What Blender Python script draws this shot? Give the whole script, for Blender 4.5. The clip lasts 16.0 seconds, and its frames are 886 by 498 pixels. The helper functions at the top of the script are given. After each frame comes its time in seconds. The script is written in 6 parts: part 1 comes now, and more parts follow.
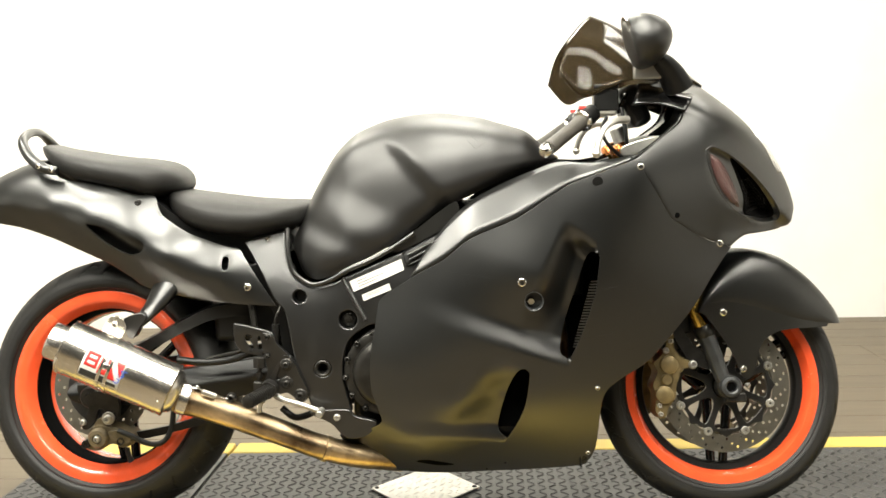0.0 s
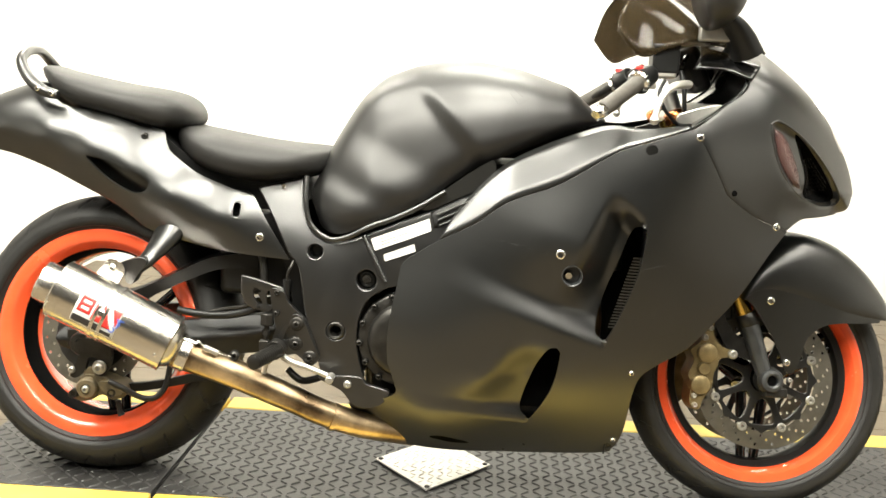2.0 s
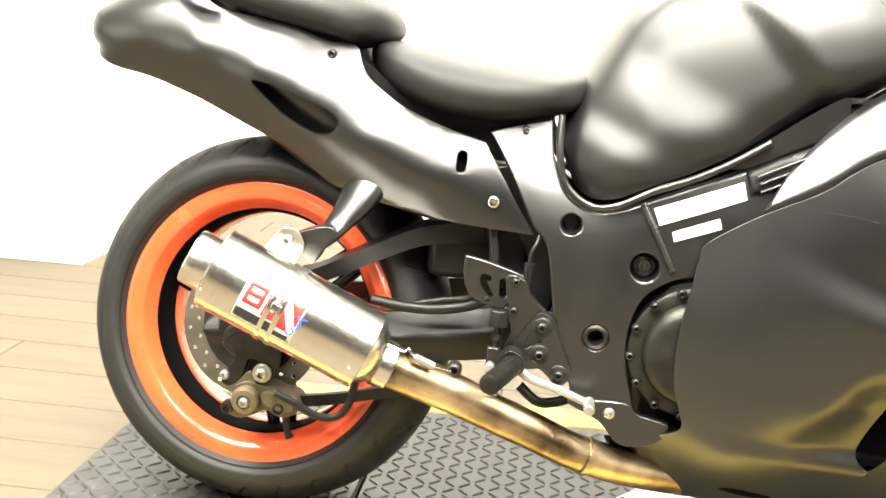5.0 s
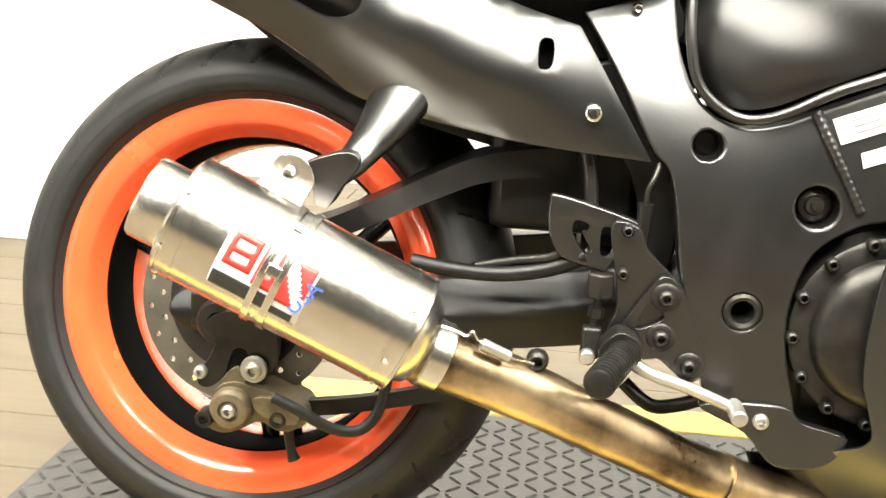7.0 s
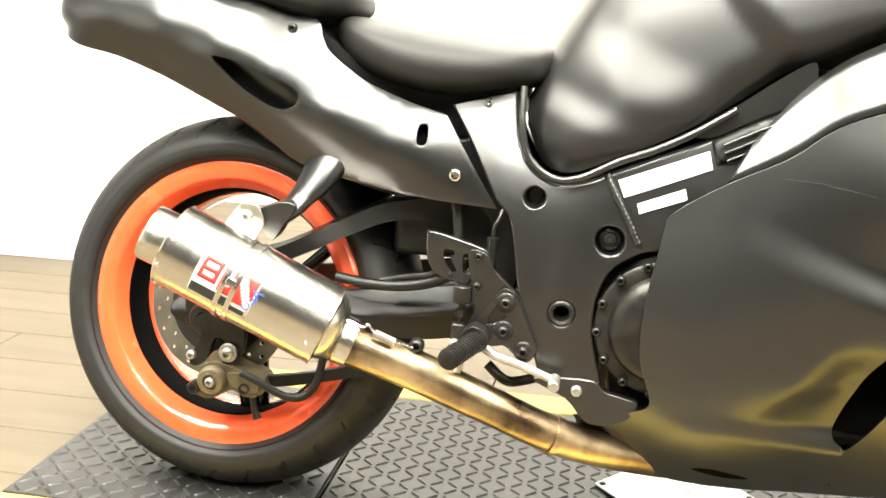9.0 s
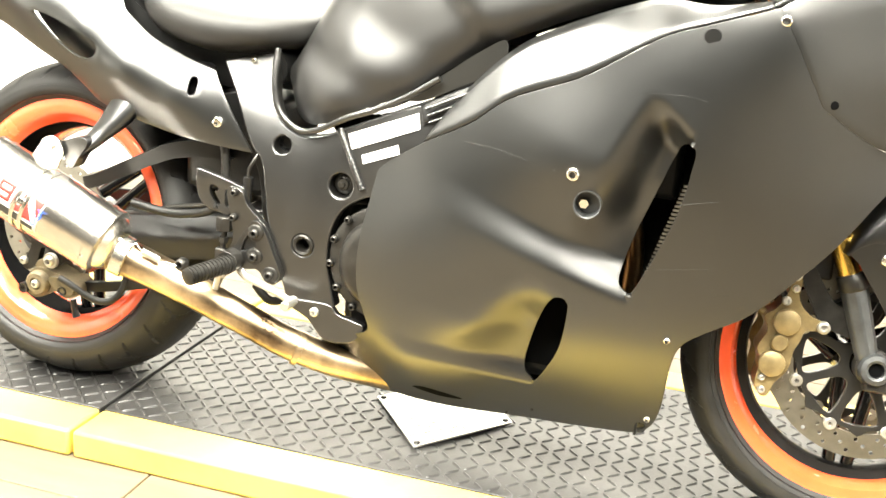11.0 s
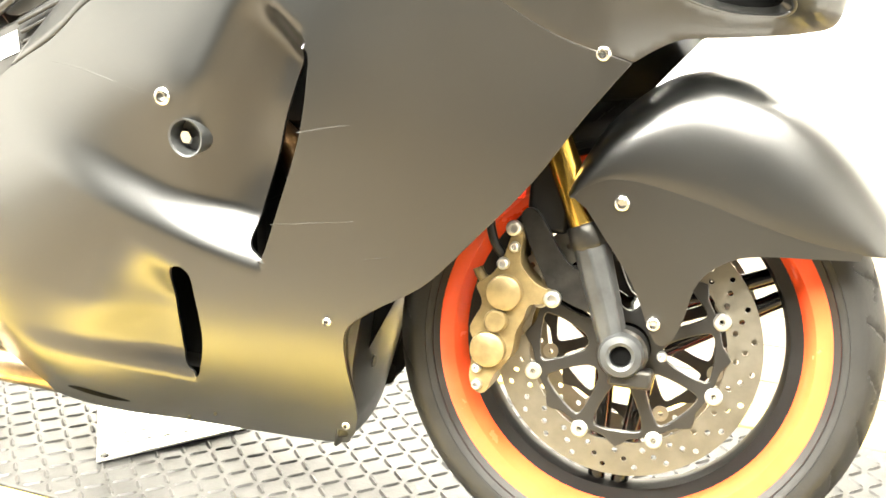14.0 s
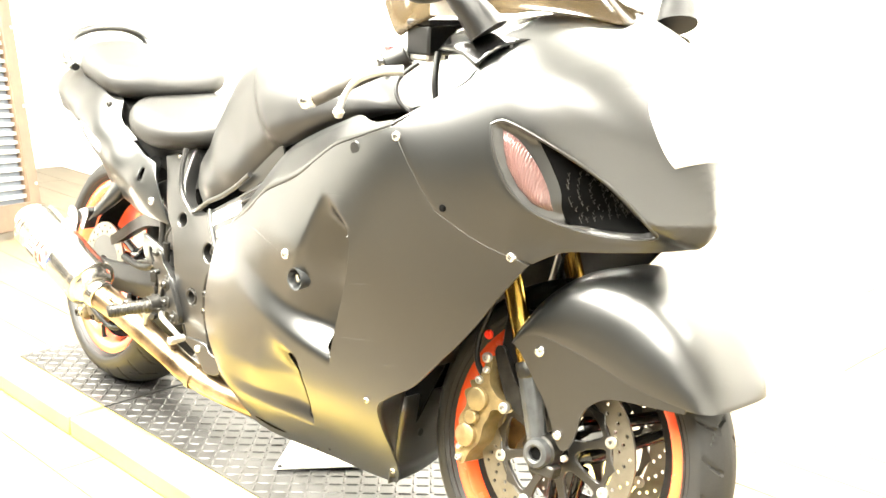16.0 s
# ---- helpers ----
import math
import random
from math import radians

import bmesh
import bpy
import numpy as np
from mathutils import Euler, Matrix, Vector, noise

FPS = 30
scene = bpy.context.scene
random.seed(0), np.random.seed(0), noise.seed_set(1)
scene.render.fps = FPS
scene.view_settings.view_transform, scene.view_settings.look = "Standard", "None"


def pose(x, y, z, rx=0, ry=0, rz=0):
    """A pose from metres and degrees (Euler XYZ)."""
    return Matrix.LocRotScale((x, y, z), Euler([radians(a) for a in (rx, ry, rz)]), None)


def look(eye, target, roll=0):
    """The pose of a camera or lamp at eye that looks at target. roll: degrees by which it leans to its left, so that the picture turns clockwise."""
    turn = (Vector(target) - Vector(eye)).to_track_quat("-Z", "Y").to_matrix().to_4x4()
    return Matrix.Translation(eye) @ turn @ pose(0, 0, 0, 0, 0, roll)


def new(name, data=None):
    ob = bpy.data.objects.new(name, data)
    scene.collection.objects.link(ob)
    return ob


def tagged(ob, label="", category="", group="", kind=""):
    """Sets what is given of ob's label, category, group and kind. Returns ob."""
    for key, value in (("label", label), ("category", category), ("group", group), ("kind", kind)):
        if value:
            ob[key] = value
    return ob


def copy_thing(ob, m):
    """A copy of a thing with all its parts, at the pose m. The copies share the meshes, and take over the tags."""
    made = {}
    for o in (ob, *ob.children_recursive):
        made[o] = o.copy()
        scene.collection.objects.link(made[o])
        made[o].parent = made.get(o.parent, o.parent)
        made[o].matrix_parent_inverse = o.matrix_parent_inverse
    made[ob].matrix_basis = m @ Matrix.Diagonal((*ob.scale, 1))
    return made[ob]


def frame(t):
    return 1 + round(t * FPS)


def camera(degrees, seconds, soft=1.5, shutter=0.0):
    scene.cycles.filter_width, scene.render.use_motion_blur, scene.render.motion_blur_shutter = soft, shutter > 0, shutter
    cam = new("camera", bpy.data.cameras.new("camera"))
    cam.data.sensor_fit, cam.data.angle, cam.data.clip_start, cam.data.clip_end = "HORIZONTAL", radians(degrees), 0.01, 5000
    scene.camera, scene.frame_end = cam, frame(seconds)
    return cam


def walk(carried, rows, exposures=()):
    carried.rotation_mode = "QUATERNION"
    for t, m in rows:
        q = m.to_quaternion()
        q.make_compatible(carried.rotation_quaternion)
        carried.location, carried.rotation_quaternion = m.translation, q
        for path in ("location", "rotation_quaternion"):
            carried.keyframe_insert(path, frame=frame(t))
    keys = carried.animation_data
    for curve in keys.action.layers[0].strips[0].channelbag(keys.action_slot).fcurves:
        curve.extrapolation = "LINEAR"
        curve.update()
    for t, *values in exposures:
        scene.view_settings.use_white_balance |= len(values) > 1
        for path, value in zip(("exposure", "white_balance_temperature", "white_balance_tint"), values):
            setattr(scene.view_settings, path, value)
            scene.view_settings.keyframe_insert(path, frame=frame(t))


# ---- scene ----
import functools

cam = camera(47, 16.0, soft=1.6)
PATH = [
    (0, (0.944, -2.489, 0.887), (0.851, -0.503, 0.674), -1.39),
    (0.5, (0.919, -2.494, 0.867), (0.776, -0.511, 0.648), 1.67),
    (1, (0.899, -2.471, 0.866), (0.712, -0.493, 0.642), 2.52),
    (1.5, (0.869, -2.396, 0.875), (0.747, -0.419, 0.597), 1.35),
    (2, (0.841, -2.300, 0.893), (0.776, -0.325, 0.579), 2.86),
    (2.5, (0.830, -2.217, 0.911), (0.822, -0.249, 0.554), 2.33),
    (3, (0.804, -2.161, 0.910), (0.809, -0.196, 0.542), 1.55),
    (3.5, (0.761, -2.116, 0.935), (0.685, -0.147, 0.587), 1.65),
    (4, (0.688, -2.070, 0.956), (0.511, -0.112, 0.592), 2.86),
    (4.5, (0.535, -1.997, 0.915), (0.297, -0.044, 0.556), 2.80),
    (5, (0.473, -1.666, 0.824), (0.260, 0.272, 0.378), 3.62),
    (5.2, (0.439, -1.535, 0.760), (0.245, 0.405, 0.313), 3.82),
    (7.3, (0.327, -1.211, 0.660), (0.145, 0.722, 0.171), 2.9),
    (7.5, (0.321, -1.219, 0.666), (0.150, 0.710, 0.166), 2.9),
    (8, (0.409, -1.432, 0.679), (0.188, 0.515, 0.275), 2.9),
    (8.2, (0.434, -1.474, 0.684), (0.212, 0.470, 0.272), 3.5),
    (10.3, (0.968, -1.829, 0.924), (0.509, 0.051, 0.419), 2.19),
    (10.5, (1.032, -1.818, 0.923), (0.557, 0.038, 0.351), 4.21),
    (11, (1.217, -1.742, 0.883), (0.724, 0.109, 0.310), 4.72),
    (11.5, (1.269, -1.300, 0.702), (0.769, 0.568, 0.191), 3.6),
    (12, (1.262, -1.148, 0.684), (0.767, 0.729, 0.202), 2.5),
    (12.5, (1.351, -1.115, 0.674), (0.805, 0.755, 0.222), 3.1),
    (13, (1.422, -1.063, 0.685), (0.818, 0.780, 0.198), 3.7),
    (13.5, (1.531, -1.195, 0.761), (0.989, 0.629, 0.145), 1.4),
    (14, (1.666, -1.193, 0.758), (1.033, 0.604, 0.149), 1.8),
    (14.5, (1.805, -1.178, 0.756), (0.999, 0.552, 0.160), 1.7),
    (15, (2.196, -1.446, 0.951), (1.133, 0.141, 0.358), 0.0),
    (15.5, (2.395, -1.499, 0.987), (1.200, 0.034, 0.519), 1.3),
    (16, (2.490, -1.381, 1.050), (1.147, 0.019, 0.561), 1.55),
]
walk(cam, [(t, look(e, g, r)) for t, e, g, r in PATH],
     exposures=[(0, -0.1), (1.5, 0.05), (2.5, 0.45), (3, 0.8), (3.5, 1.0), (4.5, 1.1), (5, 0.95), (7.5, 0.7), (8, 0.7), (10.5, 1.4), (11, 1.7),
                (11.5, 2.2), (12, 2.55), (13, 2.55), (14, 2.45), (15, 2.45), (16, 2.4)])

# ---- world and lights ----
world = bpy.data.worlds.new("world")
scene.world = world
world.use_nodes = True
world.node_tree.nodes["Background"].inputs[0].default_value = (1.0, 0.96, 0.9, 1)
world.node_tree.nodes["Background"].inputs[1].default_value = 0.25


def area(x, y, z, sx, sy, power, target=None, colour=(1.0, 0.975, 0.855)):
    d = bpy.data.lights.new("ceiling_lamp", "AREA")
    d.shape, d.size, d.size_y, d.energy, d.color = "RECTANGLE", sx, sy, power, colour
    o = new("ceiling_lamp", d)
    o.matrix_world = look((x, y, z), target or (x, y, z - 1), 0)
    return o


LAMPS = [(x, y) for y in (-2.7, -1.5, -0.3, 1.9) for x in (-0.9, 0.9, 2.7)]
CEIL = 2.9
for lx, ly in LAMPS:
    area(lx, ly, CEIL - 0.075, 1.2, 0.56, {-2.7: 78, -1.5: 102, -0.3: 64, 1.9: 62}[ly] * (0.25 if lx > 2 else 1.0))


# ---- materials ----
def node_mat(name):
    m = bpy.data.materials.new(name)
    m.use_nodes = True
    nt = m.node_tree
    return m, nt, nt.nodes["Principled BSDF"]


def add(nt, kind, **inputs):
    n = nt.nodes.new(kind)
    for k, v in inputs.items():
        n.inputs[k.replace("_", " ")].default_value = v
    return n


def mat(name, colour, rough=0.5, metal=0.0, vary=0.25, scale=14.0, bump=0.0, bump_scale=300.0, coat=0.0, rough_vary=0.08, spec=0.5, second=None):
    """A surface with stains at one scale, grain at another, and a fine relief."""
    m, nt, b = node_mat(name)
    tc = nt.nodes.new("ShaderNodeTexCoord")
    n1 = add(nt, "ShaderNodeTexNoise", Scale=scale, Detail=6.0, Roughness=0.6)
    nt.links.new(tc.outputs["Object"], n1.inputs["Vector"])
    n2 = add(nt, "ShaderNodeTexNoise", Scale=bump_scale, Detail=3.0)
    nt.links.new(tc.outputs["Object"], n2.inputs["Vector"])
    ramp = nt.nodes.new("ShaderNodeValToRGB")
    lo = [max(0, c * (1 - vary)) for c in colour]
    hi = [min(1, c * (1 + vary)) for c in (second or colour)]
    ramp.color_ramp.elements[0].position, ramp.color_ramp.elements[1].position = 0.3, 0.7
    ramp.color_ramp.elements[0].color, ramp.color_ramp.elements[1].color = (*lo, 1), (*hi, 1)
    nt.links.new(n1.outputs["Fac"], ramp.inputs["Fac"])
    nt.links.new(ramp.outputs["Color"], b.inputs["Base Color"])
    mr = nt.nodes.new("ShaderNodeMapRange")
    mr.inputs["To Min"].default_value, mr.inputs["To Max"].default_value = max(0.02, rough - rough_vary), min(1, rough + rough_vary)
    nt.links.new(n1.outputs["Fac"], mr.inputs["Value"])
    nt.links.new(mr.outputs["Result"], b.inputs["Roughness"])
    b.inputs["Metallic"].default_value = metal
    b.inputs["Specular IOR Level"].default_value = spec
    b.inputs["Coat Weight"].default_value = coat
    if bump:
        bp = add(nt, "ShaderNodeBump", Strength=bump, Distance=0.002)
        nt.links.new(n2.outputs["Fac"], bp.inputs["Height"])
        nt.links.new(bp.outputs["Normal"], b.inputs["Normal"])
    return m


SATIN = mat("satin_black_paint", (0.0036, 0.0039, 0.0037), 0.32, spec=0.95, vary=0.3, scale=2.6, bump=0.025, bump_scale=380, rough_vary=0.12)
TANKP = mat("satin_black_tank", (0.0048, 0.0046, 0.0043), 0.42, spec=0.7, vary=0.2, scale=4, bump=0.02, bump_scale=500, rough_vary=0.04)
VINYL = mat("black_vinyl", (0.010, 0.0096, 0.009), 0.52, spec=0.36, vary=0.2, scale=20, bump=0.25, bump_scale=700)
FRAME = mat("black_frame", (0.005, 0.0049, 0.0047), 0.31, spec=0.95, vary=0.25, scale=18, bump=0.06, bump_scale=260)
BLACK = mat("black_plastic", (0.004, 0.004, 0.004), 0.42, vary=0.3, scale=25, bump=0.08, spec=0.35)
GLOSS = mat("gloss_black", (0.004, 0.004, 0.004), 0.15, vary=0.3, scale=25)
RUBBER = mat("tyre_rubber", (0.010, 0.0098, 0.0095), 0.55, vary=0.3, scale=30, bump=0.15, bump_scale=180, spec=0.4)
ORANGE = mat("orange_paint", (0.80, 0.095, 0.030), 0.25, vary=0.12, scale=12, coat=0.8)
CHROME = mat("chrome", (0.8, 0.79, 0.76), 0.12, metal=1, vary=0.08, scale=20)
STEEL = mat("brushed_steel", (0.62, 0.59, 0.54), 0.24, metal=1, vary=0.15, scale=9, bump=0.03)
ALLOY = mat("alloy", (0.5, 0.49, 0.46), 0.4, metal=0.9, vary=0.2, scale=20, bump=0.08)
DARKMETAL = mat("dark_metal", (0.03, 0.0285, 0.026), 0.36, metal=0.7, vary=0.35, scale=30, bump=0.15, bump_scale=150)
BROWNPIPE = mat("heat_brown_pipe", (0.19, 0.125, 0.07), 0.32, metal=1, vary=0.5, scale=11, second=(0.44, 0.34, 0.215), rough_vary=0.12, bump=0.05)
DARKPIPE = mat("dark_brown_pipe", (0.16, 0.085, 0.04), 0.3, metal=1, vary=0.4, scale=14, second=(0.26, 0.15, 0.07))
GOLD = mat("gold_fork", (0.85, 0.55, 0.12), 0.2, metal=1, vary=0.15, scale=20)
CALIPER = mat("gold_caliper", (0.20, 0.15, 0.07), 0.4, metal=0.5, vary=0.3, scale=40, bump=0.12, bump_scale=150)
DISC = mat("disc_steel", (0.26, 0.245, 0.21), 0.38, metal=1, vary=0.15, scale=30, bump=0.03)
WHITE_L = mat("white_label", (0.62, 0.61, 0.58), 0.4, vary=0.05)
RED_L = mat("red_label", (0.7, 0.03, 0.025), 0.4, vary=0.05)
BLACK_L = mat("black_label", (0.02, 0.02, 0.02), 0.4, vary=0.05)
WALL = mat("white_wall", (0.82, 0.81, 0.78), 0.75, vary=0.03, scale=3, bump=0.1, bump_scale=220)
# for the unseen south wall, kept near black so upright panels reflect dark
DARKWALL = mat("dark_reflection_wall", (0.016, 0.0155, 0.015), 0.85, vary=0.2, scale=2, spec=0.2)
CEILM = mat("ceiling_paint", (0.26, 0.25, 0.235), 0.85, vary=0.04, scale=4, bump=0.1)
YELLOW = mat("yellow_paint", (0.58, 0.42, 0.075), 0.5, vary=0.2, scale=9, bump=0.06)
MATRUB = mat("black_rubber_mat", (0.015, 0.0147, 0.0143), 0.42, vary=0.35, scale=7, bump=0.15, bump_scale=200, second=(0.032, 0.031, 0.030), spec=0.45)
PLATE = mat("tread_plate", (0.55, 0.54, 0.51), 0.35, metal=0.85, vary=0.15, scale=8, bump=0.05)
# near-black without sheen: paints shade into openings, and colours the black rear rim
VOID = mat("shade_and_rim_black", (0.0015, 0.0015, 0.0015), 0.9, vary=0.2, scale=20, spec=0.05)
LEGM = mat("fork_grey_paint", (0.045, 0.047, 0.048), 0.38, metal=0.4, vary=0.3, scale=30, bump=0.1, bump_scale=200)


# ---- shape helpers ----
def to_mesh(name, verts, faces, smooth=True):
    me = bpy.data.meshes.new(name)
    me.from_pydata([tuple(v) for v in verts], [], faces)
    me.validate()
    bm = bmesh.new()
    bm.from_mesh(me)
    bmesh.ops.recalc_face_normals(bm, faces=bm.faces)
    bm.to_mesh(me)
    bm.free()
    for p in me.polygons:
        p.use_smooth = smooth
    return me


def sharp(me, degrees):
    """Smooth faces with hard edges where the surface turns by more than the angle."""
    bm = bmesh.new()
    bm.from_mesh(me)
    for e in bm.edges:
        e.smooth = not (len(e.link_faces) == 2 and e.calc_face_angle() > radians(degrees))
    for f in bm.faces:
        f.smooth = True
    bm.to_mesh(me)
    bm.free()
    return me


def part(name, me, material, parent=None, label="", bevel=0.0, segs=2):
    if isinstance(me, bmesh.types.BMesh):
        bm = me
        me = bpy.data.meshes.new(name)
        bmesh.ops.recalc_face_normals(bm, faces=bm.faces)
        bm.to_mesh(me)
        bm.free()
        sharp(me, 35)
    if not me.materials:
        me.materials.append(material)
    o = new(name, me)
    o.parent = parent
    if bevel:
        mod = o.modifiers.new("bevel", "BEVEL")
        mod.width, mod.segments, mod.limit_method, mod.angle_limit = bevel, segs, "ANGLE", radians(35)
    if label:
        o["label"] = label
    return o


def thing(name, label, category, group="", kind="", at=(0, 0, 0)):
    o = new(name)
    o.location = at
    return tagged(o, label, category, group, kind)


def box_bm(bm, c, s, m=None):
    r = bmesh.ops.create_cube(bm, size=1.0, matrix=(m or Matrix()) @ Matrix.Translation(c) @ Matrix.Diagonal((*s, 1)))
    return r["verts"]


def box(name, c, s, material, parent=None, label="", bevel=0.0, m=None):
    bm = bmesh.new()
    box_bm(bm, c, s, m)
    return part(name, bm, material, parent, label, bevel)


def aim(a, b):
    """A frame at a whose z axis points to b."""
    d = Vector(b) - Vector(a)
    return Matrix.Translation(a) @ d.to_track_quat("Z", "Y").to_matrix().to_4x4(), d.length


def rod_bm(bm, a, b, r0, r1=None, n=20):
    m, l = aim(a, b)
    bmesh.ops.create_cone(bm, cap_ends=True, segments=n, radius1=r0, radius2=r0 if r1 is None else r1, depth=l, matrix=m @ Matrix.Translation((0, 0, l / 2)))


def rod(name, a, b, r0, material, parent, label="", r1=None, n=20, bevel=0.0):
    bm = bmesh.new()
    rod_bm(bm, a, b, r0, r1, n)
    return part(name, bm, material, parent, label, bevel)


def lathe(prof, n=64, m=None, closed=True):
    """Turns (radius, along) pairs about the local z axis."""
    verts, faces = [], []
    k = len(prof)
    for i in range(n):
        a = 2 * math.pi * i / n
        for r, h in prof:
            verts.append((m or Matrix()) @ Vector((r * math.cos(a), r * math.sin(a), h)))
    for i in range(n):
        j = (i + 1) % n
        for q in range(k if closed else k - 1):
            w = (q + 1) % k
            faces.append((i * k + q, i * k + w, j * k + w, j * k + q))
    me = to_mesh("turned", verts, faces)
    return sharp(me, 40)


def catmull(pts, per=6, closed=False):
    p = [Vector(q) for q in pts]
    n = len(p)
    out = []
    for i in range(n if closed else n - 1):
        a, b, c, d = (p[(i + o) % n] if closed else p[min(max(i + o, 0), n - 1)] for o in (-1, 0, 1, 2))
        for s in range(per):
            t = s / per
            out.append(0.5 * (2 * b + (c - a) * t + (2 * a - 5 * b + 4 * c - d) * t * t + (3 * b - a - 3 * c + d) * t ** 3))
    if not closed:
        out.append(p[-1])
    return out


def tube_mesh(pts, radius, n=14, per=6, caps=True, flat=1.0):
    """A pipe along a smooth line; radius is a number or one for each point. flat squeezes it along its second axis."""
    line = catmull(pts, per)
    rs = [radius] * len(pts) if isinstance(radius, (int, float)) else list(radius)
    verts, faces = [], []
    up = Vector((0.13, 0.21, 0.97)).normalized()
    side = None
    for i, q in enumerate(line):
        d = (line[min(i + 1, len(line) - 1)] - line[max(i - 1, 0)]).normalized()
        side = (d.cross(up) if side is None else side - d * side.dot(d)).normalized()
        nor = d.cross(side)
        f = i / per
        j = min(int(f), len(rs) - 2)
        r = rs[j] + (rs[j + 1] - rs[j]) * (f - j)
        for s in range(n):
            a = 2 * math.pi * s / n
            verts.append(q + side * (r * math.cos(a)) + nor * (r * flat * math.sin(a)))
    for i in range(len(line) - 1):
        for s in range(n):
            w = (s + 1) % n
            faces.append((i * n + s, i * n + w, (i + 1) * n + w, (i + 1) * n + s))
    if caps:
        faces.append(tuple(range(n)))
        faces.append(tuple((len(line) - 1) * n + s for s in range(n)))
    return sharp(to_mesh("pipe", verts, faces), 50)


def tube(name, pts, radius, material, parent, label="", n=14, per=6, flat=1.0):
    return part(name, tube_mesh(pts, radius, n, per, True, flat), material, parent, label)


def outline(pts, per=4):
    """A smooth closed line through the points; a point given twice makes a corner."""
    runs, cur = [], []
    k = next((i for i in range(len(pts)) if pts[i] == pts[i - 1]), 0)
    pts = pts[k:] + pts[:k]
    corner = any(pts[i] == pts[i - 1] for i in range(len(pts)))
    if not corner:
        return np.array([tuple(v) for v in catmull([(*p, 0) for p in pts], per, True)])[:, :2]
    for i, p in enumerate(pts):
        if cur and cur[-1] == p:
            runs.append(cur)
            cur = [p]
        else:
            cur.append(p)
    cur.append(pts[0])
    runs.append(cur)
    out = []
    for r in runs:
        if len(r) > 1:
            out += [tuple(v)[:2] for v in catmull([(*p, 0) for p in r], per)][:-1]
    return np.array(out)


def within(poly, x, z):
    """Which of the points lie inside the closed line."""
    res = np.zeros(len(x), bool)
    px, pz = poly[:, 0], poly[:, 1]
    j = len(poly) - 1
    for i in range(len(poly)):
        hit = ((pz[i] > z) != (pz[j] > z))
        den = pz[j] - pz[i] if pz[j] != pz[i] else 1e-12
        res ^= hit & (x < (px[j] - px[i]) * (z - pz[i]) / den + px[i])
        j = i
    return res


def gap_to(line, x, z, closed=True):
    """The distance of the points to a line."""
    best = np.full(len(x), 1e9)
    n = len(line)
    for i in range(n if closed else n - 1):
        a, b = line[i], line[(i + 1) % n]
        d = b - a
        t = np.clip(((x - a[0]) * d[0] + (z - a[1]) * d[1]) / max(d @ d, 1e-12), 0, 1)
        best = np.minimum(best, np.hypot(x - a[0] - t * d[0], z - a[1] - t * d[1]))
    return best


def field(stations):
    """A smooth half width over the side view, through (x, z, width) stations."""
    s = np.array(stations, float)

    def kern(r):
        return r * r * np.log(r + 1e-9)
    n = len(s)
    a = np.zeros((n + 3, n + 3))
    a[:n, :n] = kern(np.hypot(s[:, None, 0] - s[None, :, 0], s[:, None, 1] - s[None, :, 1])) + np.eye(n) * 2e-4
    a[:n, n], a[:n, n + 1], a[:n, n + 2] = 1, s[:, 0], s[:, 1]
    a[n:, :n] = a[:n, n:].T
    w = np.linalg.solve(a, np.concatenate([s[:, 2], np.zeros(3)]))

    def at(x, z):
        x, z = np.atleast_1d(x).astype(float), np.atleast_1d(z).astype(float)
        return kern(np.hypot(x[:, None] - s[:, 0], z[:, None] - s[:, 1])) @ w[:n] + w[n] + w[n + 1] * x + w[n + 2] * z
    return at


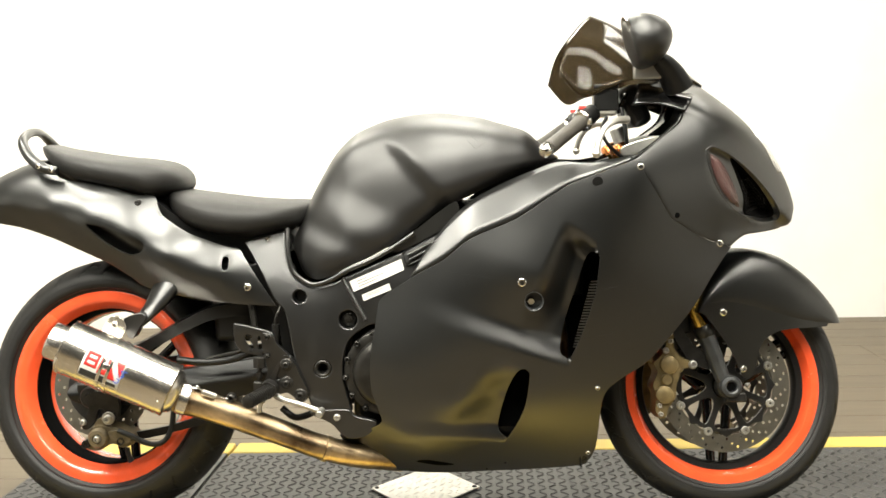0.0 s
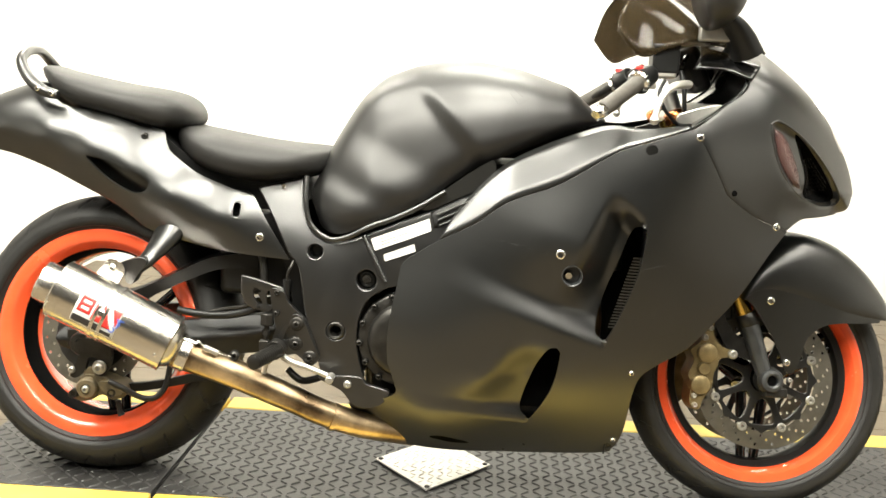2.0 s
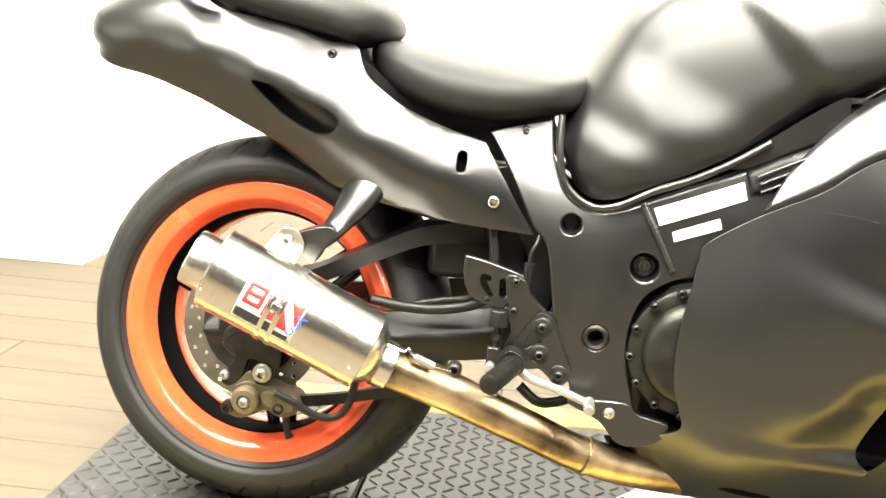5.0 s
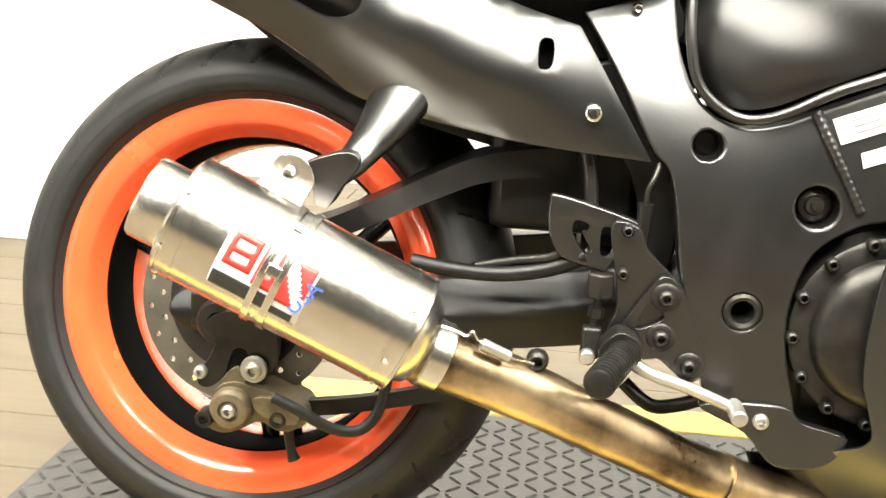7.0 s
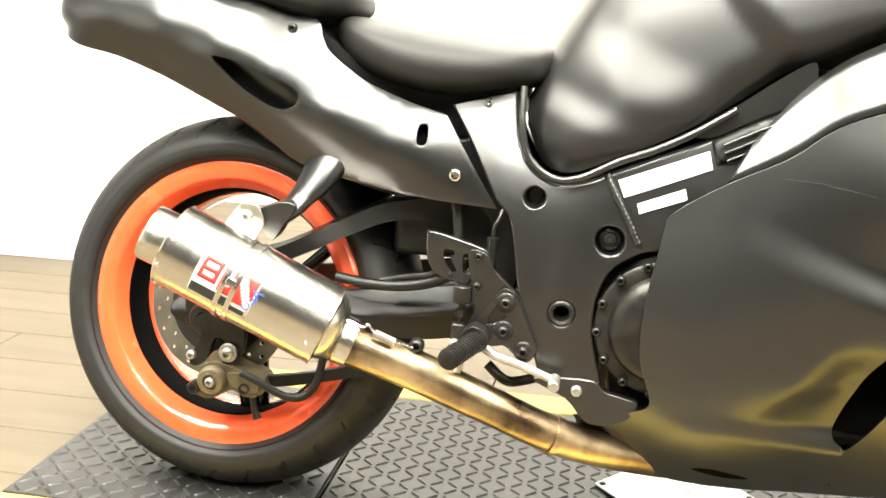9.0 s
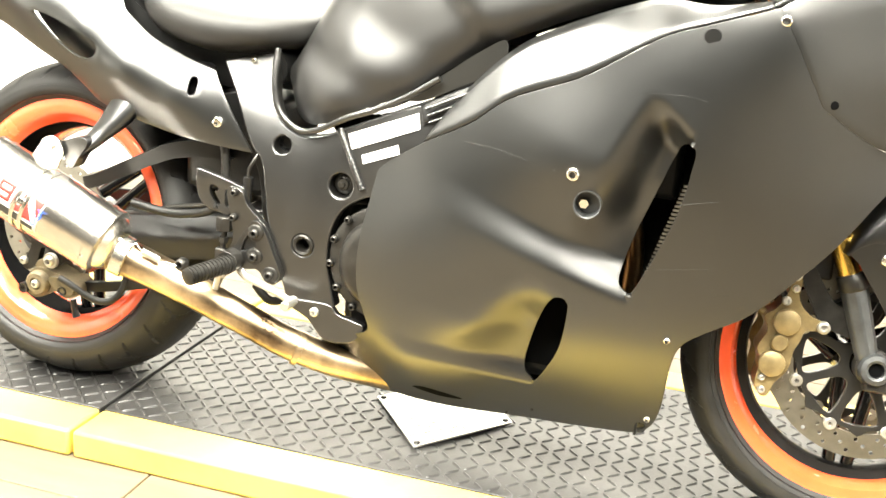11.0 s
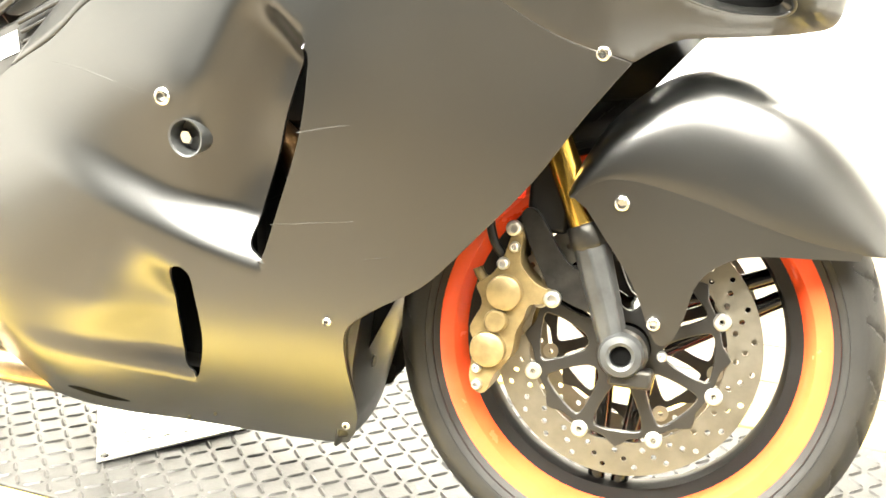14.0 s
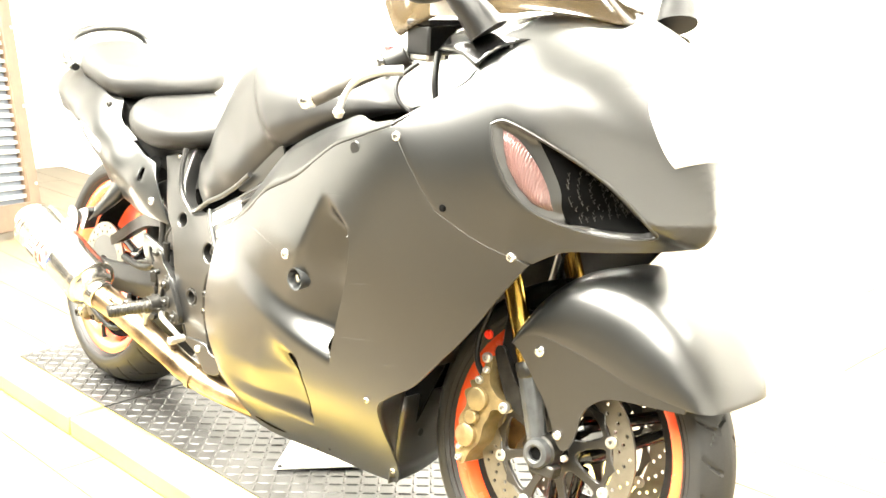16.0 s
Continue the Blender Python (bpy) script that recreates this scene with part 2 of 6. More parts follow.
def sheet(line, depth, holes=(), step=0.014, thick=0.0035, side=-1, roll=0.0, close=False):
    """A curved panel: a closed line in the side view, its half width by depth(x, z), with holes and thickness.
    roll: the edge turns in by this radius. close: joined with its mirror image into one body."""
    from mathutils import geometry
    lo, hi = line.min(0), line.max(0)
    gx, gz = np.meshgrid(np.arange(lo[0], hi[0], step), np.arange(lo[1], hi[1], step * 0.9))
    gx = gx + (np.arange(gx.shape[0]) % 2)[:, None] * step / 2
    gx, gz = gx.ravel(), gz.ravel()
    keep = within(line, gx, gz) & (gap_to(line, gx, gz) > step * 0.45)
    for h in holes:
        keep &= ~within(h, gx, gz) & (gap_to(h, gx, gz) > step * 0.45)
    rim = [line]
    if roll:
        # rings of points close to the edge carry its round
        for f in (0.15, 0.45, 0.8):
            nxt, prv = np.roll(line, -1, 0), np.roll(line, 1, 0)
            t = nxt - prv
            nrm = np.stack([-t[:, 1], t[:, 0]], 1) / np.maximum(np.hypot(t[:, 0], t[:, 1]), 1e-9)[:, None]
            for sg in (1, -1):
                q = line + nrm * sg * roll * f
                ok = within(line, q[:, 0], q[:, 1]) & (gap_to(line, q[:, 0], q[:, 1]) > roll * f * 0.9)
                for h in holes:
                    ok &= ~within(h, q[:, 0], q[:, 1])
                rim.append(q[ok])
    pts, edges = [], []
    for loop in (line, *holes):
        b = len(pts)
        pts += [Vector(p) for p in loop]
        edges += [(b + i, b + (i + 1) % len(loop)) for i in range(len(loop))]
    for q in rim[1:]:
        pts += [Vector(p) for p in q]
    pts += [Vector((a, b)) for a, b in zip(gx[keep], gz[keep])]
    v2, _, f2, *_ = geometry.delaunay_2d_cdt(pts, edges, [], 0, 1e-5)
    v = np.array([tuple(p) for p in v2])
    f = np.array([q[:3] for q in f2])
    c = v[f].mean(1)
    ok = within(line, c[:, 0], c[:, 1])
    for h in holes:
        ok &= ~within(h, c[:, 0], c[:, 1])
    f = f[ok]
    w = depth(v[:, 0], v[:, 1])
    if roll:
        d = np.minimum(gap_to(line, v[:, 0], v[:, 1]), roll)
        for h in holes:
            d = np.minimum(d, gap_to(h, v[:, 0], v[:, 1]))
        w = w - (roll - np.sqrt(np.maximum(roll ** 2 - (roll - d) ** 2, 0)))
    w = np.maximum(w, 0.0)
    n = len(v)
    outer = [(x, side * y, z) for (x, z), y in zip(v, w)]
    if close:
        inner = [(x, -side * y, z) for (x, z), y in zip(v, w)]
    else:
        inner = [(x, side * max(y - thick, 0), z) for (x, z), y in zip(v, w)]
    faces = [tuple(q) for q in f] + [tuple(n + i for i in q[::-1]) for q in f]
    count = {}
    for q in f:
        for i in range(3):
            e = (int(q[i]), int(q[(i + 1) % 3]))
            count[tuple(sorted(e))] = (count.get(tuple(sorted(e)), (0, e))[0] + 1, e)
    for k, e in count.values():
        if k == 1:
            faces.append((e[0], e[1], n + e[1], n + e[0]))
    me = to_mesh("panel", outer + inner, faces)
    bm = bmesh.new()
    bm.from_mesh(me)
    bmesh.ops.remove_doubles(bm, verts=bm.verts, dist=max(1e-5, min(8e-4, thick * 0.2)))
    loose = [q for q in bm.verts if not q.link_faces]
    bmesh.ops.delete(bm, geom=loose, context="VERTS")
    bmesh.ops.recalc_face_normals(bm, faces=bm.faces)
    bm.to_mesh(me)
    bm.free()
    return sharp(me, 48)


def ring(cx, cz, rx, rz=None, n=20, tilt=0.0):
    rz = rz or rx
    a = np.arange(n) * 2 * math.pi / n
    u, v = rx * np.cos(a), rz * np.sin(a)
    t = radians(tilt)
    return np.stack([cx + u * math.cos(t) - v * math.sin(t), cz + u * math.sin(t) + v * math.cos(t)], 1)


def plate(name, pts, y0, y1, material, parent, label="", holes=(), per=4, bevel=0.0015, round_it=True):
    """A flat plate cut to a line in the side view, from y0 to y1, with holes."""
    line = outline(pts, per) if round_it else np.array(pts, float)
    me = sheet(line, lambda x, z: np.full(len(x), 1.0), holes, step=9.0)
    co = np.zeros(len(me.vertices) * 3)
    me.vertices.foreach_get("co", co)
    co = co.reshape(-1, 3)
    co[:, 1] = np.where(co[:, 1] < -0.998, y0, y1)
    me.vertices.foreach_set("co", co.ravel())
    me.update()
    bm = bmesh.new()
    bm.from_mesh(me)
    bmesh.ops.recalc_face_normals(bm, faces=bm.faces)
    bm.to_mesh(me)
    bm.free()
    sharp(me, 35)
    return part(name, me, material, parent, label, bevel)


def smooth(e0, e1, x):
    t = np.clip((x - e0) / (e1 - e0), 0, 1)
    return t * t * (3 - 2 * t)


def bolt(x, z, y, parent, r=0.008, material=None, name="bolt", deep=0.006):
    """A domed socket-head bolt whose head faces the side."""
    prof = [(0.0, -deep * 0.05), (r * 0.42, -deep * 0.05), (r * 0.46, -deep * 0.95), (r * 0.62, -deep), (r * 0.84, -deep * 0.85), (r * 0.97, -deep * 0.5), (r, 0.0), (r, 0.004), (0.0, 0.004)]
    me = lathe(prof, 18, pose(x, y, z, -90), False)
    return part(name, me, material or CHROME, parent)


def pad(line, width, p=2.9, q=2.7, n=44, m=32):
    """A rounded pad lofted lengthwise through cross-sections that fill the side outline."""
    x0, x1 = line[:, 0].min(), line[:, 0].max()
    verts, faces = [], []
    nxt = np.roll(line, -1, 0)
    for i in range(n):
        t = -math.cos(math.pi * (i + 0.35) / (n - 0.3))
        x = (x0 + x1) / 2 + t * (x1 - x0) / 2
        lo, hi = np.minimum(line[:, 0], nxt[:, 0]), np.maximum(line[:, 0], nxt[:, 0])
        k = (lo <= x) & (hi > x)
        zs = line[k, 1] + (nxt[k, 1] - line[k, 1]) * (x - line[k, 0]) / (nxt[k, 0] - line[k, 0])
        mid, h = (zs.max() + zs.min()) / 2, (zs.max() - zs.min()) / 2
        w = float(width(x, mid)[0]) * (1 - abs(t) ** 4) ** 0.45
        for j in range(m):
            a = 2 * math.pi * j / m
            c, s = math.cos(a), math.sin(a)
            verts.append((x, w * math.copysign(abs(c) ** (2 / p), c), mid + h * math.copysign(abs(s) ** (2 / q), s)))
    for i in range(n - 1):
        for j in range(m):
            w = (j + 1) % m
            faces.append((i * m + j, i * m + w, (i + 1) * m + w, (i + 1) * m + j))
    faces += [tuple(range(m)), tuple((n - 1) * m + j for j in range(m))]
    return sharp(to_mesh("pad", verts, faces), 70)


# ---- room ----
FLOOR_Z = -0.067
X0, X1, Y0, Y1 = -3.6, 5.2, -4.6, 2.75

# the floor's planks have their joints in the sheet
m_, nt_, b_ = node_mat("pale_wood_floor")
tc_ = nt_.nodes.new("ShaderNodeTexCoord")
mp_ = nt_.nodes.new("ShaderNodeMapping")
mp_.inputs["Scale"].default_value = (1.2, 9.0, 1.0)
nt_.links.new(tc_.outputs["Object"], mp_.inputs["Vector"])
gr_ = add(nt_, "ShaderNodeTexNoise", Scale=2.2, Detail=8.0, Roughness=0.65, Distortion=0.6)
nt_.links.new(mp_.outputs["Vector"], gr_.inputs["Vector"])
oi_ = nt_.nodes.new("ShaderNodeObjectInfo")
mx_ = nt_.nodes.new("ShaderNodeMath")
mx_.operation = "MULTIPLY_ADD"
mx_.inputs[1].default_value, mx_.inputs[2].default_value = 0.18, 0.05
nt_.links.new(oi_.outputs["Random"], mx_.inputs[0])
sm_ = nt_.nodes.new("ShaderNodeMath")
sm_.operation = "ADD"
nt_.links.new(gr_.outputs["Fac"], sm_.inputs[0])
nt_.links.new(mx_.outputs[0], sm_.inputs[1])
rp_ = nt_.nodes.new("ShaderNodeValToRGB")
rp_.color_ramp.elements[0].position, rp_.color_ramp.elements[1].position = 0.35, 0.95
rp_.color_ramp.elements[0].color, rp_.color_ramp.elements[1].color = (0.080, 0.061, 0.038, 1), (0.128, 0.102, 0.066, 1)
nt_.links.new(sm_.outputs[0], rp_.inputs["Fac"])
nt_.links.new(rp_.outputs["Color"], b_.inputs["Base Color"])
b_.inputs["Roughness"].default_value = 0.48
b_.inputs["Specular IOR Level"].default_value = 0.35
WOOD = m_

floor = box("floor", (0.8, -0.925, FLOOR_Z - 0.06), (8.8, 7.35, 0.1), DARKMETAL)
tagged(floor, "pale wooden plank floor of the showroom", "floor", kind="structure")
wall_north = box("wall_north", (0.8, Y1 + 0.06, 1.4), (8.8, 0.12, 3.1), WALL)
# unseen wall, its dark colour chosen to shape reflections on the bodywork
wall_south = box("wall_south", (0.8, Y0 - 0.06, 1.4), (8.8, 0.12, 3.1), DARKWALL)
wall_west = box("wall_west", (X0 - 0.06, -0.925, 1.4), (0.12, 7.59, 3.1), WALL)
wall_east = box("wall_east", (X1 + 0.06, -0.925, 1.4), (0.12, 7.59, 3.1), WALL)
wall_corner = box("wall_corner", (-2.34, 2.12, 1.4), (2.5, 1.25, 3.1), WALL, bevel=0.004)
for w in (wall_north, wall_south, wall_west, wall_east, wall_corner):
    tagged(w, "unseen wall, made near black to darken the bodywork's reflections" if w is wall_south else "plain white painted showroom wall", "wall", kind="structure")
ceiling = box("ceiling", (0.8, -0.925, CEIL + 0.05), (9.04, 7.59, 0.1), CEILM)
tagged(ceiling, "plain grey painted ceiling", "ceiling", kind="structure")

glow_, gt_, gb_ = node_mat("lamp_diffuser")
gb_.inputs["Emission Color"].default_value = (1.0, 0.93, 0.82, 1)
gb_.inputs["Emission Strength"].default_value = 6.0
first = None
for lx, ly in LAMPS:
    if first is None:
        first = thing("ceiling_light", "long white ceiling light with a glowing diffuser", "ceiling light", "ceiling lights", at=(lx, ly, CEIL))
        bm = bmesh.new()
        for c, s in (((0, 0.30, -0.03), (1.24, 0.02, 0.06)), ((0, -0.30, -0.03), (1.24, 0.02, 0.06)), ((0.61, 0, -0.03), (0.02, 0.58, 0.06)), ((-0.61, 0, -0.03), (0.02, 0.58, 0.06))):
            box_bm(bm, c, s)
        part("frame", bm, CEILM, first)
        box("diffuser", (0, 0, -0.045), (1.2, 0.58, 0.01), glow_, first)
    else:
        copy_thing(first, pose(lx, ly, CEIL))

# ---- lift platform: two sections, tread mat and yellow edges ----
LX0, LX1, SEAM = -0.350, 2.6, 0.165


def platform(a, b, name):
    t = thing(name, "low motorcycle lift platform with yellow painted edges", "lift platform", "lift platform sections", at=((a + b) / 2, 0.097, FLOOR_Z))
    l = b - a - 0.008
    box("deck", (0, 0, 0.022), (l, 0.604, 0.044), DARKMETAL, t, bevel=0.002)
    for s in (-1, 1):
        bm = bmesh.new()
        box_bm(bm, (0, s * 0.353, 0.0265), (l, 0.100, 0.053))
        part("yellow_edge", bm, YELLOW, t, "worn yellow painted steel edge", bevel=0.006)
    return t


lift_rear = platform(LX0, SEAM, "lift_platform")
lift_front = platform(SEAM, LX1, "lift_platform")


def tread(a, b, name):
    """A rubber mat with raised bars laid herringbone."""
    t = thing(name, "black rubber tread mat with a raised diamond pattern", "rubber mat", "tread mats", at=(a, -0.204, -0.0225))
    l, wd = b - a - 0.006, 0.600
    box("sheet", (l / 2, wd / 2, 0.004), (l, wd, 0.008), MATRUB, t, bevel=0.0015)
    verts, faces = [], []
    pitch = 0.0275
    nx, ny = int(l / pitch), int(wd / pitch)
    for i in range(nx):
        for j in range(ny):
            x, y = (i + 0.6) * pitch, (j + 0.6) * pitch
            up = (i + j) % 2
            ang = radians(45 if up else -45)
            ca, sa = math.cos(ang), math.sin(ang)
            base = len(verts)
            for hx, hy, hz in ((-.0158, 0, .0075), (-.008, -.0042, .0075), (.008, -.0042, .0075), (.0158, 0, .0075), (.008, .0042, .0075), (-.008, .0042, .0075),
                               (-.0105, 0, .0105), (.0105, 0, .0105)):
                verts.append((x + hx * ca - hy * sa, y + hx * sa + hy * ca, hz))
            faces += [tuple(base + q for q in f) for f in ((0, 1, 6), (1, 2, 7, 6), (2, 3, 7), (3, 4, 7), (4, 5, 6, 7), (5, 0, 6))]
    me = to_mesh("bars", verts, faces, False)
    o = part("tread_relief", me, MATRUB, t)
    o["kind"] = "stuff"
    return t


tread(LX0 + 0.004, SEAM, "tread_mat")
tread(SEAM + 0.004, LX1 - 0.1, "tread_mat")

# ---- bright diamond of tread plate set in the mat ----
dia = thing("tread_plate", "square bright metal tread plate bolted cornerwise onto the mat", "metal plate", at=(0.764, 0.063, -0.011))
dpts = [(-0.140, 0.0), (-0.006, -0.175), (0.141, 0.006), (0.008, 0.18)]
bm = bmesh.new()
vs = [bm.verts.new((x, y, 0)) for x, y in dpts]
f_ = bm.faces.new(vs)
r_ = bmesh.ops.extrude_face_region(bm, geom=[f_])
bmesh.ops.translate(bm, vec=(0, 0, 0.004), verts=[v for v in r_["geom"] if isinstance(v, bmesh.types.BMVert)])
part("plate", bm, PLATE, dia, bevel=0.001)
verts, faces = [], []
dl = np.array(dpts)
for i in range(-14, 15):
    for j in range(-14, 15):
        x, y = i * 0.0215, j * 0.0215
        if within(dl * 0.93, np.array([x]), np.array([y]))[0]:
            ang = radians(45 if (i + j) % 2 else -45) + 0.15
            ca, sa = math.cos(ang), math.sin(ang)
            base = len(verts)
            for hx, hy, hz in ((-.0115, 0, .004), (0, -.003, .004), (.0115, 0, .004), (0, .003, .004), (-.006, 0, .0056), (.006, 0, .0056)):
                verts.append((x + hx * ca - hy * sa, y + hx * sa + hy * ca, hz))
            faces += [tuple(base + q for q in f) for f in ((0, 1, 4), (1, 5, 4), (1, 2, 5), (2, 3, 5), (3, 4, 5), (3, 0, 4))]
o_ = part("tread_relief", to_mesh("bars", verts, faces, False), PLATE, dia)
o_["kind"] = "stuff"
for x, y in dpts:
    me = lathe([(0, 0.0075), (0.004, 0.0075), (0.0065, 0.005), (0.0065, 0.003), (0, 0.003)], 12, Matrix.Translation((x * 0.9, y * 0.9, 0)), False)
    part("screw", me, DARKMETAL, dia)


# ---- motorcycle ----
bike = thing("motorcycle", "satin black sport motorcycle with orange wheel rims, standing on the lift", "motorcycle")
RX, RZ, FX, FZ = -0.005, 0.303, 1.500, 0.292


def body(line, width, ridge, D, holes=(), step=0.012, thick=0.0035, roll=0.0, power=2.0):
    """Both sides of a rounded body in one mesh: full width by width(x, z), falling to nothing at the ridge line over the distance D."""
    if np.hypot(*(ridge[0] - ridge[-1])) > 1e-6:
        # the ridge is the stretch of the outline between its two ends
        i0, i1 = (int(np.argmin(np.hypot(*(line - e).T))) for e in (ridge[0], ridge[-1]))
        n = len(line)
        one = line[[(i0 + k) % n for k in range((i1 - i0) % n + 1)]]
        two = line[[(i0 - k) % n for k in range((i0 - i1) % n + 1)]]
        mid = ridge[len(ridge) // 2]
        ridge = one if np.hypot(*(one - mid).T).min() < np.hypot(*(two - mid).T).min() else two

    def depth(x, z):
        d = np.clip(gap_to(ridge, x, z, False) / (D(x, z) if callable(D) else D), 0, 1)
        p = power(z) if callable(power) else power
        return width(x, z) * np.maximum(1 - (1 - d) ** p, 0) ** (1 / p)
    extra = []
    reach = 0.13 if callable(D) else D
    for f in (0.004, 0.015, 0.04, 0.09, 0.17, 0.30):
        t = np.gradient(ridge, axis=0)
        nrm = np.stack([-t[:, 1], t[:, 0]], 1) / np.maximum(np.hypot(t[:, 0], t[:, 1]), 1e-9)[:, None]
        for sg in (1, -1):
            q = ridge + nrm * sg * reach * f
            ok = within(line, q[:, 0], q[:, 1]) & (gap_to(ridge, q[:, 0], q[:, 1], False) > reach * f * 0.8)
            extra.append(q[ok])
    bm = bmesh.new()
    for side in (-1, 1):
        bm.from_mesh(sheet2(line, depth, holes, step, thick, side, roll, extra))
    bmesh.ops.remove_doubles(bm, verts=bm.verts, dist=2e-5)
    bmesh.ops.recalc_face_normals(bm, faces=bm.faces)
    if sum(f.normal.y * (1 if f.calc_center_median().y > 0 else -1) * f.calc_area() for f in bm.faces) < 0:
        bmesh.ops.reverse_faces(bm, faces=bm.faces)
    me = bpy.data.meshes.new("body")
    bm.to_mesh(me)
    bm.free()
    return sharp(me, 60)


def hollow(o, thick=0.004):
    m = o.modifiers.new("thickness", "SOLIDIFY")
    m.thickness, m.offset = thick, -1
    b = o.modifiers.new("bevel", "BEVEL")
    b.width, b.segments, b.limit_method, b.angle_limit = thick * 0.45, 2, "ANGLE", radians(55)
    return o


def sheet2(line, depth, holes, step, thick, side, roll, extra):
    from mathutils import geometry
    lo, hi = line.min(0), line.max(0)
    gx, gz = np.meshgrid(np.arange(lo[0], hi[0], step), np.arange(lo[1], hi[1], step * 0.9))
    gx = gx + (np.arange(gx.shape[0]) % 2)[:, None] * step / 2
    gx, gz = gx.ravel(), gz.ravel()
    keep = within(line, gx, gz) & (gap_to(line, gx, gz) > step * 0.45)
    for h in holes:
        keep &= ~within(h, gx, gz) & (gap_to(h, gx, gz) > step * 0.45)
    pts, edges = [], []
    for loop in (line, *holes):
        b = len(pts)
        pts += [Vector(p) for p in loop]
        edges += [(b + i, b + (i + 1) % len(loop)) for i in range(len(loop))]
    for q in extra:
        pts += [Vector(p) for p in q]
    pts += [Vector((a, b)) for a, b in zip(gx[keep], gz[keep])]
    v2, _, f2, *_ = geometry.delaunay_2d_cdt(pts, edges, [], 0, 1e-5)
    v = np.array([tuple(p) for p in v2])
    f = np.array([q[:3] for q in f2])
    c = v[f].mean(1)
    ok = within(line, c[:, 0], c[:, 1])
    for h in holes:
        ok &= ~within(h, c[:, 0], c[:, 1])
    f = f[ok]
    w = np.maximum(depth(v[:, 0], v[:, 1]), 0)
    if roll:
        d = np.full(len(v), roll)
        for h in (line, *holes):
            d = np.minimum(d, gap_to(h, v[:, 0], v[:, 1]))
        w = np.maximum(w - (roll - np.sqrt(np.maximum(roll ** 2 - (roll - d) ** 2, 0))), 0)
    me = bpy.data.meshes.new("side")
    me.from_pydata([(x, side * y, z) for (x, z), y in zip(v, w)], [], [tuple(int(i) for i in q) for q in f])
    return me


def seg(pts, per=5):
    """An open smooth line in the side view."""
    return np.array([tuple(v)[:2] for v in catmull([(*p, 0) for p in pts], per)])


# -- wheels --
def wheel(name, x, z, R, half, label, parent=None):
    w = new(name)
    w.parent = bike
    w["label"] = label
    m = pose(x, 0, z, 90)
    rim_r = 0.222
    big = half > 0.08
    ctrl = [(rim_r - 0.004, 0.62), (rim_r + 0.010, 0.80), (rim_r + 0.026, 0.97), (rim_r + 0.036, 1.0), (R - (0.048 if big else 0.030), 0.985), (R - (0.034 if big else 0.022), 0.90),
            (R - (0.018 if big else 0.012), 0.68), (R - (0.006 if big else 0.004), 0.40), (R - 0.0008, 0.15), (R, 0.0)]
    fine = [tuple(v)[:2] for v in catmull([(r, h * half, 0) for r, h in ctrl], 4)]
    prof = fine + [(r, -h) for r, h in fine[-2::-1]]
    n, k = 640, len(prof)
    verts, faces = [], []
    for i in range(n):
        a = 2 * math.pi * i / n
        for r, h in prof:
            u = abs(h) / half
            cut = 0.0
            if r > R - (0.046 if big else 0.030) and 0.10 < u < 0.97:
                for first, last, lean, count, shift in ((0.12, 0.70, 0.55, 14, 0.0), (0.45, 0.95, -0.30, 28, 0.11)):
                    if first < u < last:
                        ph = (a + shift + lean * u * u * 0.5 + (0.11 if h < 0 else 0)) * count / (2 * math.pi)
                        if abs(ph - round(ph)) * 2 * math.pi / count * R < 0.0032:
                            cut = 0.0032
            verts.append(m @ Vector(((r - cut) * math.cos(a), (r - cut) * math.sin(a), h)))
    for i in range(n):
        j = (i + 1) % n
        for q in range(k - 1):
            faces.append((i * k + q, i * k + q + 1, j * k + q + 1, j * k + q))
    part("tyre", sharp(to_mesh("tyre", verts, faces), 28), RUBBER, w, "worn black road tyre")
    for off in (0.243, 0.262 if big else 0.252):
        yy = half * (0.995 if off > 0.25 else 0.94)
        part("sidewall_bead", lathe([(off - 0.0012, yy - 0.003), (off, yy + 0.0008), (off + 0.0012, yy - 0.003)], 120, m), RUBBER, w)
    rw = half * 0.84
    lips = []
    for s in (1, -1):
        lip = [(0.2345, s * rw), (0.238, s * (rw - 0.002)), (0.238, s * (rw - 0.008)), (0.222, s * (rw - 0.014)), (0.196, s * (rw - 0.030)), (0.192, s * (rw - 0.028)),
               (0.198, s * (rw - 0.020)), (0.206, s * (rw - 0.008)), (0.212, s * (rw - 0.003))]
        if not big:
            lip = [(r + max(0.0, 0.225 - r) * 0.38, h) for r, h in lip]
        part("rim_lip", lathe(lip, 120, m), ORANGE, w, "bright orange painted rim lip")
    d = rw - 0.029
    barrel = [(0.199, d + 0.003), (0.190, d - 0.001), (0.186, d - 0.012), (0.186, -d + 0.012), (0.190, -d + 0.001), (0.199, -d - 0.003), (0.204, -d), (0.200, 0), (0.204, d)]
    if not big:
        barrel = [(r + 0.011 if r > 0.196 else r, h) for r, h in barrel]
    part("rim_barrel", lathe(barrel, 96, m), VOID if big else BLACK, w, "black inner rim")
    if big:
        # the far half of the inner rim is painted like the lips
        part("rim_inner", lathe([(0.1855, -0.004), (0.1835, -0.008), (0.1835, -d + 0.004), (0.1885, -d - 0.002), (0.1895, -d + 0.002), (0.1855, -d + 0.012)], 96, m), ORANGE, w, "orange painted inner rim")
    hub = [(0.016, 0.06), (0.040, 0.06), (0.044, 0.05), (0.040, 0.03), (0.040, -0.03), (0.044, -0.05), (0.040, -0.06), (0.016, -0.06)]
    part("hub", lathe(hub, 40, m), GLOSS, w)
